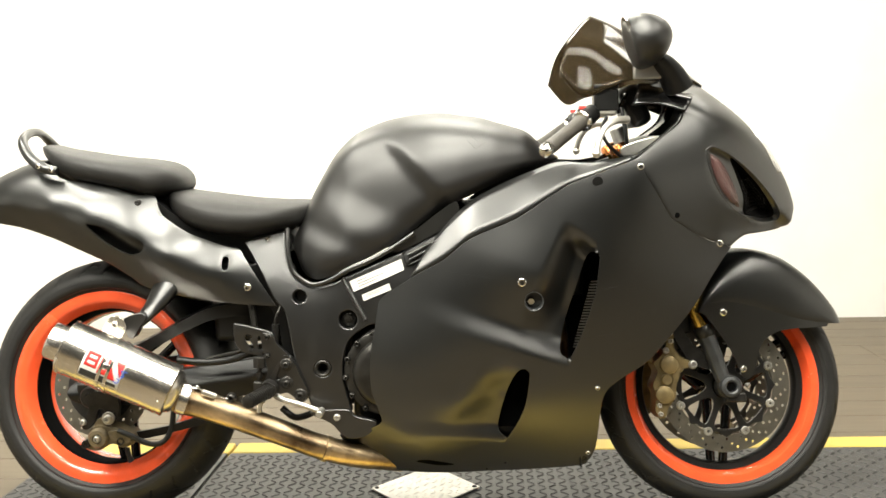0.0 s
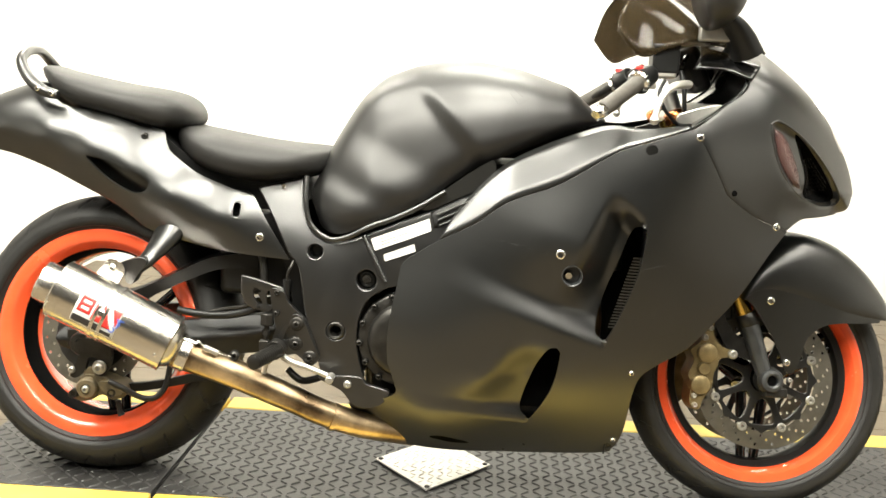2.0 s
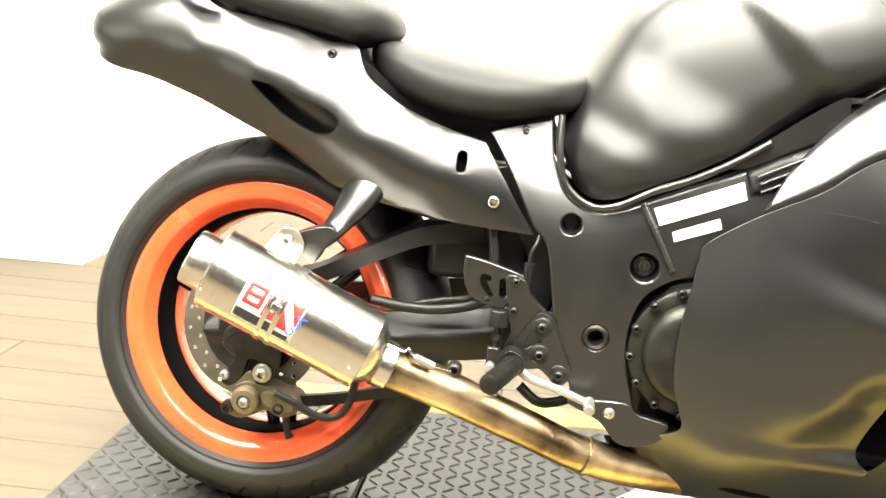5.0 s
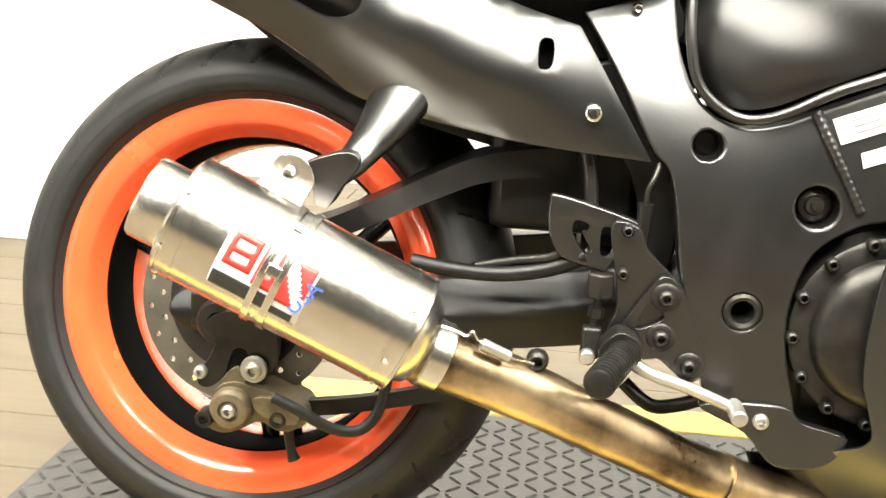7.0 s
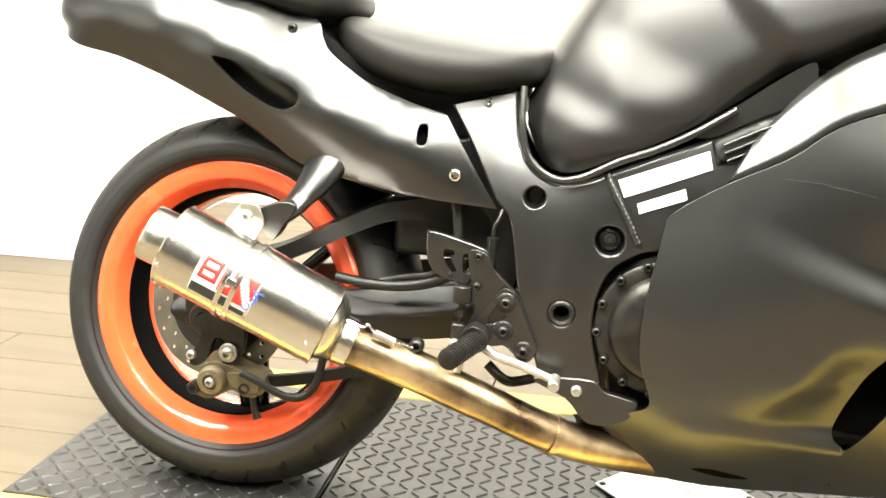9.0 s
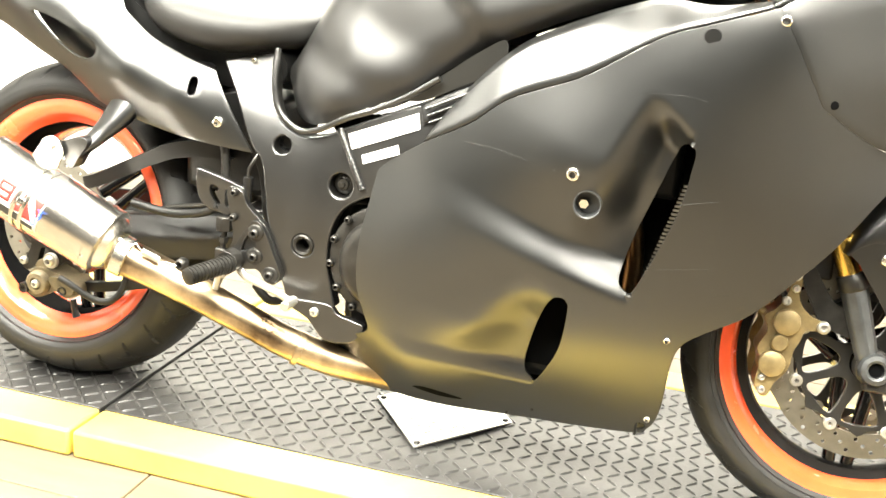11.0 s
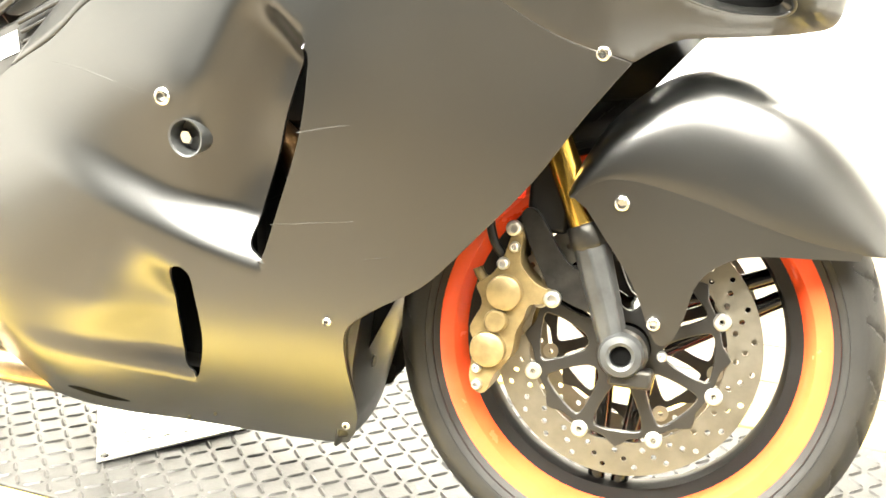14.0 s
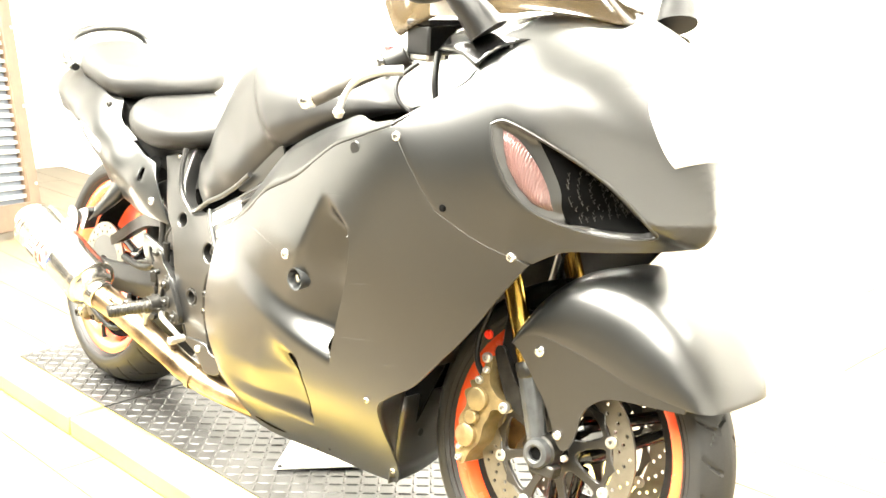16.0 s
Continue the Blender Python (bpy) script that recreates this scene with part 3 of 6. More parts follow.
    for k in range(3):
        a = radians(90 + 120 * k + (70 if half > 0.08 else 57))
        bm = bmesh.new()
        c, s = math.cos(a), math.sin(a)
        for off in (-0.016, 0.016):
            q0 = Vector((x + 0.035 * c - off * 1.6 * s, 0, z + 0.035 * s + off * 1.6 * c))
            q1 = Vector((x + 0.19 * c - off * s * 0.9, 0, z + 0.19 * s + off * c * 0.9))
            rod_bm(bm, q0, q1, 0.013, 0.011, 12)
        part("spoke", bm, GLOSS, w)
    return w


rear_wheel = wheel("rear_wheel", RX, RZ, 0.317, 0.097, "rear wheel with a wide tyre and an orange rim")
front_wheel = wheel("front_wheel", FX, FZ, 0.298, 0.061, "front wheel with an orange rim and drilled brake discs")


def disc(name, x, z, y, r0, r1, parent, rows=3, per_row=24):
    holes = []
    for i in range(per_row):
        for j in range(rows):
            a = 2 * math.pi * (i + j / rows) / per_row
            r = r0 + 0.010 + (r1 - r0 - 0.020) * j / max(rows - 1, 1)
            holes.append(ring(x + r * math.cos(a), z + r * math.sin(a), 0.0036, n=8))
    holes.append(ring(x, z, r0, n=72))
    line = ring(x, z, r1, n=96)
    o = plate(name, line, y - 0.0025, y + 0.0025, DISC, parent, "drilled steel brake disc", holes, bevel=0, round_it=False)
    return o


for s in (-1, 1):
    y = s * 0.064
    disc("brake_disc", FX, FZ, y, 0.1175, 0.158, front_wheel)
    holes = [ring(FX, FZ, 0.030, n=32)]
    for k in range(8):
        a0 = radians(45 * k)
        pts = []
        for r, da in ((0.050, -11), (0.050, 11), (0.094, 17.5), (0.104, 12), (0.104, -12), (0.094, -17.5)):
            pts.append((FX + r * math.cos(a0 + radians(da)), FZ + r * math.sin(a0 + radians(da))))
        holes.append(outline(pts, 3))
    line = []
    for k in range(96):
        a = 2 * math.pi * k / 96
        d = abs((math.degrees(a) - 22.5 + 22.5) % 45 - 22.5)
        line.append((FX + (0.112 + 0.011 * math.exp(-((22.5 - d) / 5.0) ** 2)) * math.cos(a), FZ + (0.112 + 0.011 * math.exp(-((22.5 - d) / 5.0) ** 2)) * math.sin(a)))
    plate("disc_carrier", np.array(line), y - 0.004, y + 0.004, FRAME, front_wheel, "black disc carrier", holes, bevel=0.001, round_it=False)
    for k in range(8):
        a = radians(22.5 + 45 * k)
        cx, cz = FX + 0.1165 * math.cos(a), FZ + 0.1165 * math.sin(a)
        part("disc_bobbin", lathe([(0.0035, -0.005), (0.0035, -0.008), (0.0085, -0.008), (0.0105, -0.006), (0.0105, 0.006), (0.0035, 0.006)], 18, pose(cx, y, cz, 90) @ Matrix.Scale(s, 4, (0, 0, 1))), ALLOY, front_wheel)
disc("brake_disc", RX, RZ, -0.100, 0.085, 0.120, rear_wheel, 2, 20)
part("disc_carrier", lathe([(0.03, 0.094), (0.088, 0.098), (0.088, 0.102), (0.03, 0.104)], 40, pose(RX, 0, RZ, 90)), FRAME, rear_wheel)

# -- side fairings --
half_width = field([(0.62, 0.40, .205), (0.66, 0.28, .205), (0.69, 0.53, .200), (0.84, 0.62, .222), (1.0, 0.71, .232), (1.18, 0.80, .238), (1.276, 0.82, .233), (1.012, 0.571, .267),
                    (0.85, 0.45, .255), (1.2, 0.6, .252), (1.35, 0.70, .211), (1.469, 0.637, .154), (1.181, 0.318, .208), (1.0, 0.35, .248), (0.85, 0.30, .240), (0.75, 0.20, .205),
                    (0.92, 0.12, .125), (1.166, 0.141, .122), (0.66, 0.13, .13), (1.38, 0.93, .158), (1.42, 0.96, .14), (1.385, 1.02, .11), (1.40, 0.5, .18), (1.3, 0.38, .2), (1.50, 0.85, .155), (1.58, 0.75, .135),
                    (1.6, 0.68, .125), (1.53, 0.655, .135)])


def scoop(x, z, a, b, e, chan, groove):
    """The dish behind an outlet whose line runs from a down to b; e points back along the dish floor.
    chan: depth, length of the channel beside the outlet; groove: depth, length at the floor, its share of the height."""
    e = e / math.hypot(*e)
    d = b - a
    det = d[0] * e[1] - d[1] * e[0]
    px, pz = x - a[0], z - a[1]
    v = (px * e[1] - pz * e[0]) / det
    s = (d[0] * pz - d[1] * px) / det
    front = smooth(-0.003, 0.0, s)
    top = smooth(-0.01, 0.28, v)
    low = 1 - smooth(0.83, 1.05, v)
    c1 = chan[0] * (1 - 0.8 * smooth(0.50, 0.95, v)) * (1 - smooth(0.25, 1.0, s / (chan[1] * (0.75 + 0.5 * np.clip(v, 0, 1)))))
    c2 = groove[0] * smooth(0.0, 1.0, 1 - s / groove[1]) * smooth(groove[2], 0.88, v)
    hood = smooth(-0.03, chan[2], v + 1.6 * np.clip(s, 0.0, 0.14))
    return front * low * (c1 * hood + c2 * top)


V1A, V1B, V1E = np.array((1.176, 0.646)), np.array((1.112, 0.386)), np.array((-0.30, 0.105))
V2A, V2B, V2E = np.array((1.016, 0.380)), np.array((0.968, 0.190)), np.array((-0.30, 0.045))


def fairing_depth(x, z):
    w = half_width(x, z)
    w = w - scoop(x, z, V1A, V1B, V1E, (0.050, 0.120, 0.18), (0.034, 0.38, 0.30))
    w = w - scoop(x, z, V2A, V2B, V2E, (0.032, 0.130, 0.46), (0.020, 0.30, 0.45))
    return w


fair_line = outline([(0.694, 0.530), (0.763, 0.578), (0.838, 0.619), (0.900, 0.666), (1.000, 0.708), (1.073, 0.754), (1.121, 0.783), (1.182, 0.805), (1.267, 0.835), (1.267, 0.835),
                     (1.300, 0.780), (1.345, 0.703), (1.345, 0.703), (1.42, 0.655), (1.494, 0.628), (1.494, 0.628),
                     (1.453, 0.572), (1.405, 0.500), (1.356, 0.442), (1.295, 0.376), (1.232, 0.336), (1.200, 0.306), (1.190, 0.258), (1.187, 0.190),
                     (1.182, 0.150), (1.168, 0.118), (1.135, 0.102), (0.920, 0.093), (0.716, 0.103), (0.650, 0.110), (0.632, 0.118), (0.600, 0.151), (0.578, 0.197), (0.578, 0.197), (0.620, 0.208), (0.664, 0.227), (0.686, 0.246),
                     (0.678, 0.280), (0.667, 0.315), (0.664, 0.365), (0.669, 0.420), (0.678, 0.470), (0.684, 0.505)], 5)
vent1 = outline([(1.164, 0.630), (1.178, 0.632), (1.183, 0.624), (1.182, 0.605), (1.172, 0.540), (1.146, 0.462), (1.119, 0.398), (1.106, 0.397), (1.096, 0.416), (1.110, 0.478), (1.133, 0.548), (1.154, 0.610)], 5)
vent2 = outline([(1.012, 0.374), (1.022, 0.370), (1.026, 0.350), (1.014, 0.272), (0.981, 0.200), (0.968, 0.196), (0.954, 0.216), (0.961, 0.262), (0.979, 0.325), (0.998, 0.366)], 5)
slit = outline([(0.760, 0.135), (0.785, 0.1395), (0.836, 0.126), (0.846, 0.1195), (0.815, 0.1205), (0.785, 0.127)], 4)
hole_big = ring(1.038, 0.528, 0.0200)
fairings = []
for s in (-1, 1):
    me = sheet(fair_line, fairing_depth, (vent1, vent2, hole_big), 0.006, 0.004, s)
    fairings.append(part("side_fairing", me, SATIN, bike, "satin black side fairing panel with two air outlets", 0.0016))

# -- upper cowl with the nose --
cowl_line = outline([(1.338, 0.887), (1.375, 0.915), (1.382, 0.940), (1.374, 0.985), (1.385, 1.028), (1.385, 1.028), (1.418, 1.014), (1.462, 0.988), (1.536, 0.929), (1.603, 0.857), (1.648, 0.784), (1.672, 0.718), (1.672, 0.690),
                     (1.664, 0.666), (1.635, 0.657), (1.576, 0.653), (1.531, 0.650), (1.4945, 0.6284), (1.4945, 0.6284), (1.4203, 0.6555), (1.3454, 0.7033), (1.3454, 0.7033), (1.3004, 0.7803), (1.2673, 0.8352), (1.2673, 0.8352)], 5)
nose_ridge = seg([(1.385, 1.028), (1.418, 1.014), (1.462, 0.988), (1.536, 0.929), (1.603, 0.857), (1.648, 0.784), (1.672, 0.718), (1.672, 0.690), (1.664, 0.666), (1.640, 0.657)])
lamp_line = outline([(1.430, 0.850), (1.462, 0.852), (1.522, 0.816), (1.580, 0.764), (1.624, 0.706), (1.624, 0.680), (1.590, 0.676), (1.549, 0.686), (1.492, 0.720), (1.450, 0.777)], 5)
def cowl_power(z):
    """Pointed at the tip, rounder below the screen."""
    return 1.4 + 0.4 * smooth(0.72, 0.92, z)


def cowl_round(x, z):
    """How far the nose's round reaches from its ridge: far at the tip, less below the screen."""
    return 0.18 - 0.09 * smooth(0.76, 0.94, z)


me = body(cowl_line, half_width, nose_ridge, cowl_round, (lamp_line,), 0.0085, 0.004, 0.0, cowl_power)
cowl = hollow(part("upper_cowl", me, SATIN, bike, "satin black nose cowl with teardrop lamp recesses"))

# -- the lean on the side stand --
LEAN = 0.167


def lean_at(z):
    """Where the leaning middle plane stands at a height."""
    return (z - 0.285) * LEAN


# -- fuel tank: a dome lofted lengthwise, scooped at the knees, with a lobe below --
TOP = [(0.478, 0.655), (0.484, 0.690), (0.497, 0.722), (0.513, 0.757), (0.535, 0.797), (0.575, 0.863), (0.624, 0.909), (0.690, 0.936), (0.755, 0.949), (0.825, 0.953), (0.922, 0.939), (1.032, 0.905), (1.080, 0.862), (1.106, 0.840)]
LOW = [(0.478, 0.650), (0.484, 0.612), (0.497, 0.582), (0.529, 0.566), (0.563, 0.572), (0.615, 0.600), (0.667, 0.621), (0.719, 0.650), (0.770, 0.684), (0.833, 0.729), (0.960, 0.784), (1.060, 0.820), (1.106, 0.834)]
WIDTH = [(0.478, 0.125), (0.490, 0.152), (0.53, 0.176), (0.60, 0.212), (0.72, 0.242), (0.80, 0.252), (0.88, 0.250), (0.96, 0.236), (1.03, 0.206), (1.08, 0.165), (1.106, 0.120)]


def station(table, x):
    """A smooth reading between the stations of a table."""
    t = np.array(table)
    ds = np.linspace(-0.014, 0.014, 9)
    return np.mean([np.interp(np.clip(x + d, t[0, 0], t[-1, 0]), t[:, 0], t[:, 1]) for d in ds], axis=0)


@functools.lru_cache(maxsize=None)
def read_at(k, x):
    return float(station((TOP, LOW, WIDTH)[k], np.array([x]))[0])


def tank_half(x, z, zt, zb):
    """Half width of the tank: a round dome, dished behind for the knee, with a lobe along the lower edge."""
    wd = read_at(2, x)
    zc = zb + 0.30 * (zt - zb)
    r = min(max((z - zc) / (zt - zc), 0.0), 1.0)
    ahead = float(smooth(-0.022, 0.030, x - 0.690 - 0.95 * (0.90 - z)))
    crease = 0.708 - 0.45 * (x - 0.53)
    lobe = 0.016 * float(smooth(0.004, 0.075, crease - z)) * (1 - float(smooth(0.66, 0.78, x)))
    tuck = 1 - 0.12 * min(max((zc - z) / max(zc - zb, 1e-4), 0.0), 1.0) ** 2.4
    dish = 0.018 * (1 - ahead) * (1 - float(smooth(0.50, 0.97, r))) * float(smooth(0.50, 0.60, x)) * float(smooth(0.004, 0.11, z - crease))
    p = 2.8 + 0.5 * (1 - float(smooth(-0.16, 0.14, x - 0.690 - 0.95 * (0.90 - z))))
    return (wd * (1 - r ** p) ** (1 / p) + lobe - dish) * tuck


def tank_place(x, z, sg=-1):
    """A place on the tank's flank, leaning with the machine."""
    zt, zb = read_at(0, x), read_at(1, x)
    w = tank_half(x, z, zt, zb)
    m = lean_at(z)
    f = 1 + (m if sg > 0 else m * max(0.0, 1 - w / 0.2)) / 2.5
    return Vector((0.9 + (x - 0.9) * f, m + sg * w, 0.9 + (z - 0.9) * f))


xs = 0.792 - 0.314 * np.cos(np.linspace(0, math.pi, 110))
verts, faces = [], []
NZ = 46
for x in map(float, xs):
    zt, zb = read_at(0, x), read_at(1, x)
    zs = [zb + (zt - zb) * math.sin(math.pi / 2 * k / NZ) ** 1.0 for k in range(NZ + 1)]
    verts += [tank_place(x, z, -1) for z in zs] + [tank_place(x, z, 1) for z in zs[-2::-1]]
m_ = 2 * NZ + 1
for i in range(len(xs) - 1):
    for j in range(m_ - 1):
        faces.append((i * m_ + j, i * m_ + j + 1, (i + 1) * m_ + j + 1, (i + 1) * m_ + j))
faces += [tuple(range(m_)), tuple((len(xs) - 1) * m_ + j for j in range(m_))]
tank = part("fuel_tank", sharp(to_mesh("tank", verts, faces), 60), TANKP, bike, "large rounded satin black fuel tank")


def cushion(line, w, label, name):
    return part(name, pad(line, w), VINYL, bike, label)


seat_line = outline([(0.163, 0.770), (0.180, 0.784), (0.230, 0.776), (0.335, 0.760), (0.420, 0.752), (0.510, 0.748), (0.524, 0.735), (0.524, 0.712), (0.505, 0.690), (0.441, 0.676), (0.360, 0.664), (0.291, 0.671), (0.222, 0.693), (0.180, 0.726), (0.162, 0.752)], 5)
seat = cushion(seat_line, field([(0.17, 0.76, .125), (0.25, 0.73, .150), (0.36, 0.71, .158), (0.45, 0.71, .140), (0.52, 0.72, .115), (0.36, 0.76, .158)]), "black vinyl rider seat", "rider_seat")
pil_line = outline([(-0.150, 0.890), (-0.125, 0.897), (-0.084, 0.887), (0.030, 0.867), (0.130, 0.855), (0.179, 0.840), (0.208, 0.813), (0.212, 0.790), (0.194, 0.776), (0.152, 0.765), (0.125, 0.769), (0.056, 0.785), (-0.028, 0.802), (-0.063, 0.810), (-0.110, 0.840)], 5)
pillion = cushion(pil_line, field([(-0.13, 0.87, .085), (-0.05, 0.85, .112), (0.05, 0.83, .130), (0.13, 0.81, .138), (0.2, 0.8, .125), (0.05, 0.86, .130)]), "black vinyl pillion seat pad", "pillion_seat")

# -- tail --
tail_line = outline([(-0.311, 0.765), (-0.304, 0.795), (-0.286, 0.810), (-0.228, 0.838), (-0.161, 0.861), (-0.125, 0.850), (-0.085, 0.822), (-0.048, 0.810), (0.035, 0.799), (0.104, 0.777), (0.148, 0.772), (0.162, 0.745), (0.178, 0.722), (0.228, 0.688), (0.296, 0.661),
                     (0.360, 0.643), (0.360, 0.643), (0.392, 0.593), (0.443, 0.512), (0.443, 0.512), (0.325, 0.522), (0.229, 0.535), (0.132, 0.556), (0.090, 0.582), (0.037, 0.614), (-0.061, 0.656), (-0.173, 0.696), (-0.259, 0.715), (-0.299, 0.739)], 5)
tail_ridge = seg([(-0.299, 0.739), (-0.311, 0.765), (-0.304, 0.795), (-0.286, 0.810), (-0.228, 0.838), (-0.161, 0.861)])
scoop_line = outline([(-0.002, 0.710), (0.041, 0.704), (0.094, 0.686), (0.135, 0.666), (0.132, 0.645), (0.101, 0.637), (0.059, 0.654), (0.025, 0.680)], 5)
slot_line = outline([(0.322, 0.628), (0.334, 0.628), (0.336, 0.612), (0.333, 0.600), (0.322, 0.600), (0.320, 0.614)], 4)
tail_w = field([(-0.30, 0.76, .075), (-0.2, 0.765, .104), (-0.1, 0.755, .130), (0.0, 0.73, .150), (0.1, 0.69, .164), (0.2, 0.64, .173), (0.3, 0.60, .176), (0.38, 0.558, .170), (0.44, 0.515, .165),
                (-0.2, 0.83, .078), (-0.1, 0.82, .090), (0.0, 0.80, .102), (0.116, 0.765, .118), (0.2, 0.70, .130), (0.28, 0.665, .138), (0.36, 0.64, .146),
                (-0.2, 0.71, .080), (-0.1, 0.68, .095), (0.05, 0.61, .122), (0.15, 0.56, .142), (0.25, 0.537, .156)])
me = body(tail_line, tail_w, tail_ridge, 0.07, (scoop_line, slot_line), 0.010, 0.004, 0.0, 2.5)
tail = hollow(part("tail_cowl", me, SATIN, bike, "satin black tail cowl"))

# -- front fender --
def fend_w(x, z):
    return 0.101 - 0.014 * smooth(1.64, 1.80, np.atleast_1d(x).astype(float))


def resample(line, n):
    l = np.concatenate([[0], np.cumsum(np.hypot(*np.diff(line, axis=0).T))])
    t = np.linspace(0, l[-1], n)
    return np.stack([np.interp(t, l, line[:, 0]), np.interp(t, l, line[:, 1])], 1)


# the crown is an arched shell between its ridge and a crease; flat plates hang below the crease
crease = resample(seg([(1.434, 0.468), (1.452, 0.484), (1.482, 0.492), (1.525, 0.487), (1.590, 0.470), (1.650, 0.451), (1.705, 0.437), (1.750, 0.431)], 8), 64)
crown = resample(seg([(1.425, 0.470), (1.438, 0.509), (1.465, 0.555), (1.503, 0.592), (1.542, 0.612), (1.586, 0.614), (1.655, 0.592), (1.724, 0.540), (1.780, 0.472), (1.798, 0.430)], 10), 64)
rows_f = [(j / 16) ** 2.8 for j in range(17)]
verts, faces = [], []
for side in (-1, 1):
    for v in (rows_f[::-1] if side < 0 else rows_f[1:]):
        for p, q in zip(crown, crease):
            c = p + (q - p) * v
            verts.append((c[0], side * float(fend_w(q[0], 0)[0]) * (1 - (1 - v) ** 3.2) ** 0.3125, c[1]))
for r in range(32):
    for i in range(63):
        faces.append((r * 64 + i, r * 64 + i + 1, (r + 1) * 64 + i + 1, (r + 1) * 64 + i))
fender = hollow(part("front_fender", sharp(to_mesh("fender", verts, faces), 60), SATIN, bike, "satin black front mudguard"), 0.003)
drop = seg([(1.748, 0.4245), (1.704, 0.4235), (1.649, 0.422), (1.611, 0.413), (1.580, 0.385), (1.567, 0.335), (1.553, 0.309), (1.536, 0.315), (1.509, 0.375), (1.474, 0.425), (1.450, 0.458)], 5)
for side in (-1, 1):
    part("fender_side", sheet(np.vstack([resample(crease, 30) + (0, 0.002), drop]), lambda x, z: fend_w(x, z) + 0.0006, (), 0.012, 0.005, side), SATIN, fender, "flat side plate of the mudguard")

# -- exhaust --
muf = new("muffler")
muf.parent = bike
muf["label"] = "bright steel silencer with a red and white sticker"
ma, mb = Vector((-0.016, -0.272, 0.447)), Vector((0.216, -0.248, 0.334))
mm, ml = aim(ma, mb)
part("sleeve", lathe([(0.056, 0.0), (0.0605, 0.003), (0.0615, 0.012), (0.0615, ml - 0.012), (0.0605, ml - 0.003), (0.052, ml)], 56, mm), STEEL, muf)
part("end_cap", lathe([(0.030, -0.035), (0.040, -0.035), (0.042, -0.032), (0.042, -0.002), (0.052, 0.0), (0.040, 0.02), (0.030, 0.01)], 48, mm), STEEL, muf, "steel outlet cap")
part("front_cone", lathe([(0.052, ml), (0.046, ml + 0.012), (0.032, ml + 0.02), (0.03, ml + 0.02), (0.03, ml - 0.01)], 48, mm), STEEL, muf)
tube("exhaust_pipe", [(0.199, -0.248, 0.337), (0.224, -0.245, 0.319), (0.283, -0.232, 0.295), (0.343, -0.218, 0.269), (0.405, -0.206, 0.240), (0.468, -0.194, 0.211), (0.532, -0.182, 0.182), (0.61, -0.15, 0.150), (0.72, -0.10, 0.12)], [0.034, 0.034, 0.032, 0.031, 0.030, 0.029, 0.029, 0.029, 0.029], BROWNPIPE, bike, "heat-browned steel exhaust pipe", 22, 8)

# -- forks --
for s in (-1, 1):
    fk = new("fork_leg")
    fk.parent = bike
    fk["label"] = "front fork leg with a gold stanchion"
    top, mid, low = Vector((1.250, s * 0.105, 0.86)), Vector((1.448, s * 0.105, 0.425)), Vector((1.488, s * 0.105, 0.305))
    rod("stanchion", top, mid, 0.0185, GOLD, fk, "polished gold tube", n=28)
    rod("lower_leg", mid, low, 0.0230, LEGM, fk, "dark grey painted lower leg", r1=0.0185, n=8, bevel=0.003)
    cm, cl_ = aim(mid, top)
    part("fork_collar", lathe([(0.0185, 0.014), (0.0215, 0.014), (0.0235, 0.011), (0.0240, -0.010), (0.022, -0.014), (0.019, -0.016)], 28, cm), DARKMETAL, fk)
    part("axle_clamp", lathe([(0.0125, -0.012), (0.0125, 0.016), (0.024, 0.016), (0.028, 0.012), (0.028, -0.018), (0.0125, -0.018)], 30, pose(FX, s * 0.100, FZ, 90 * -s) @ Matrix.Scale(1, 4)), DARKMETAL, fk)
rod("front_axle", (FX, -0.108, FZ), (FX, 0.108, FZ), 0.0125, ALLOY, bike)
rod("rear_axle", (RX, -0.13, RZ), (RX, 0.13, RZ), 0.0125, ALLOY, bike)


# -- frame --
frame_line = outline([(0.363, 0.658), (0.363, 0.658), (0.410, 0.672), (0.458, 0.682), (0.458, 0.682), (0.466, 0.620), (0.490, 0.572), (0.528, 0.552), (0.569, 0.557), (0.609, 0.574), (0.724, 0.624), (0.866, 0.682), (0.905, 0.672), (0.905, 0.672), (0.820, 0.600), (0.756, 0.560),
                      (0.705, 0.520), (0.690, 0.475), (0.654, 0.462), (0.614, 0.432), (0.597, 0.382), (0.598, 0.328), (0.615, 0.262), (0.615, 0.262), (0.523, 0.262), (0.523, 0.262), (0.505, 0.320), (0.482, 0.400), (0.465, 0.495), (0.440, 0.528), (0.400, 0.600)], 5)
frame_w = field([(0.37, 0.65, .122), (0.45, 0.67, .108), (0.44, 0.58, .150), (0.498, 0.532, .163), (0.611, 0.478, .17), (0.549, 0.365, .178), (0.57, 0.27, .178), (0.70, 0.57, .172), (0.85, 0.66, .165), (0.53, 0.56, .152)])
fholes = (ring(0.498, 0.532, 0.0155), ring(0.611, 0.478, 0.0215), ring(0.549, 0.365, 0.020))
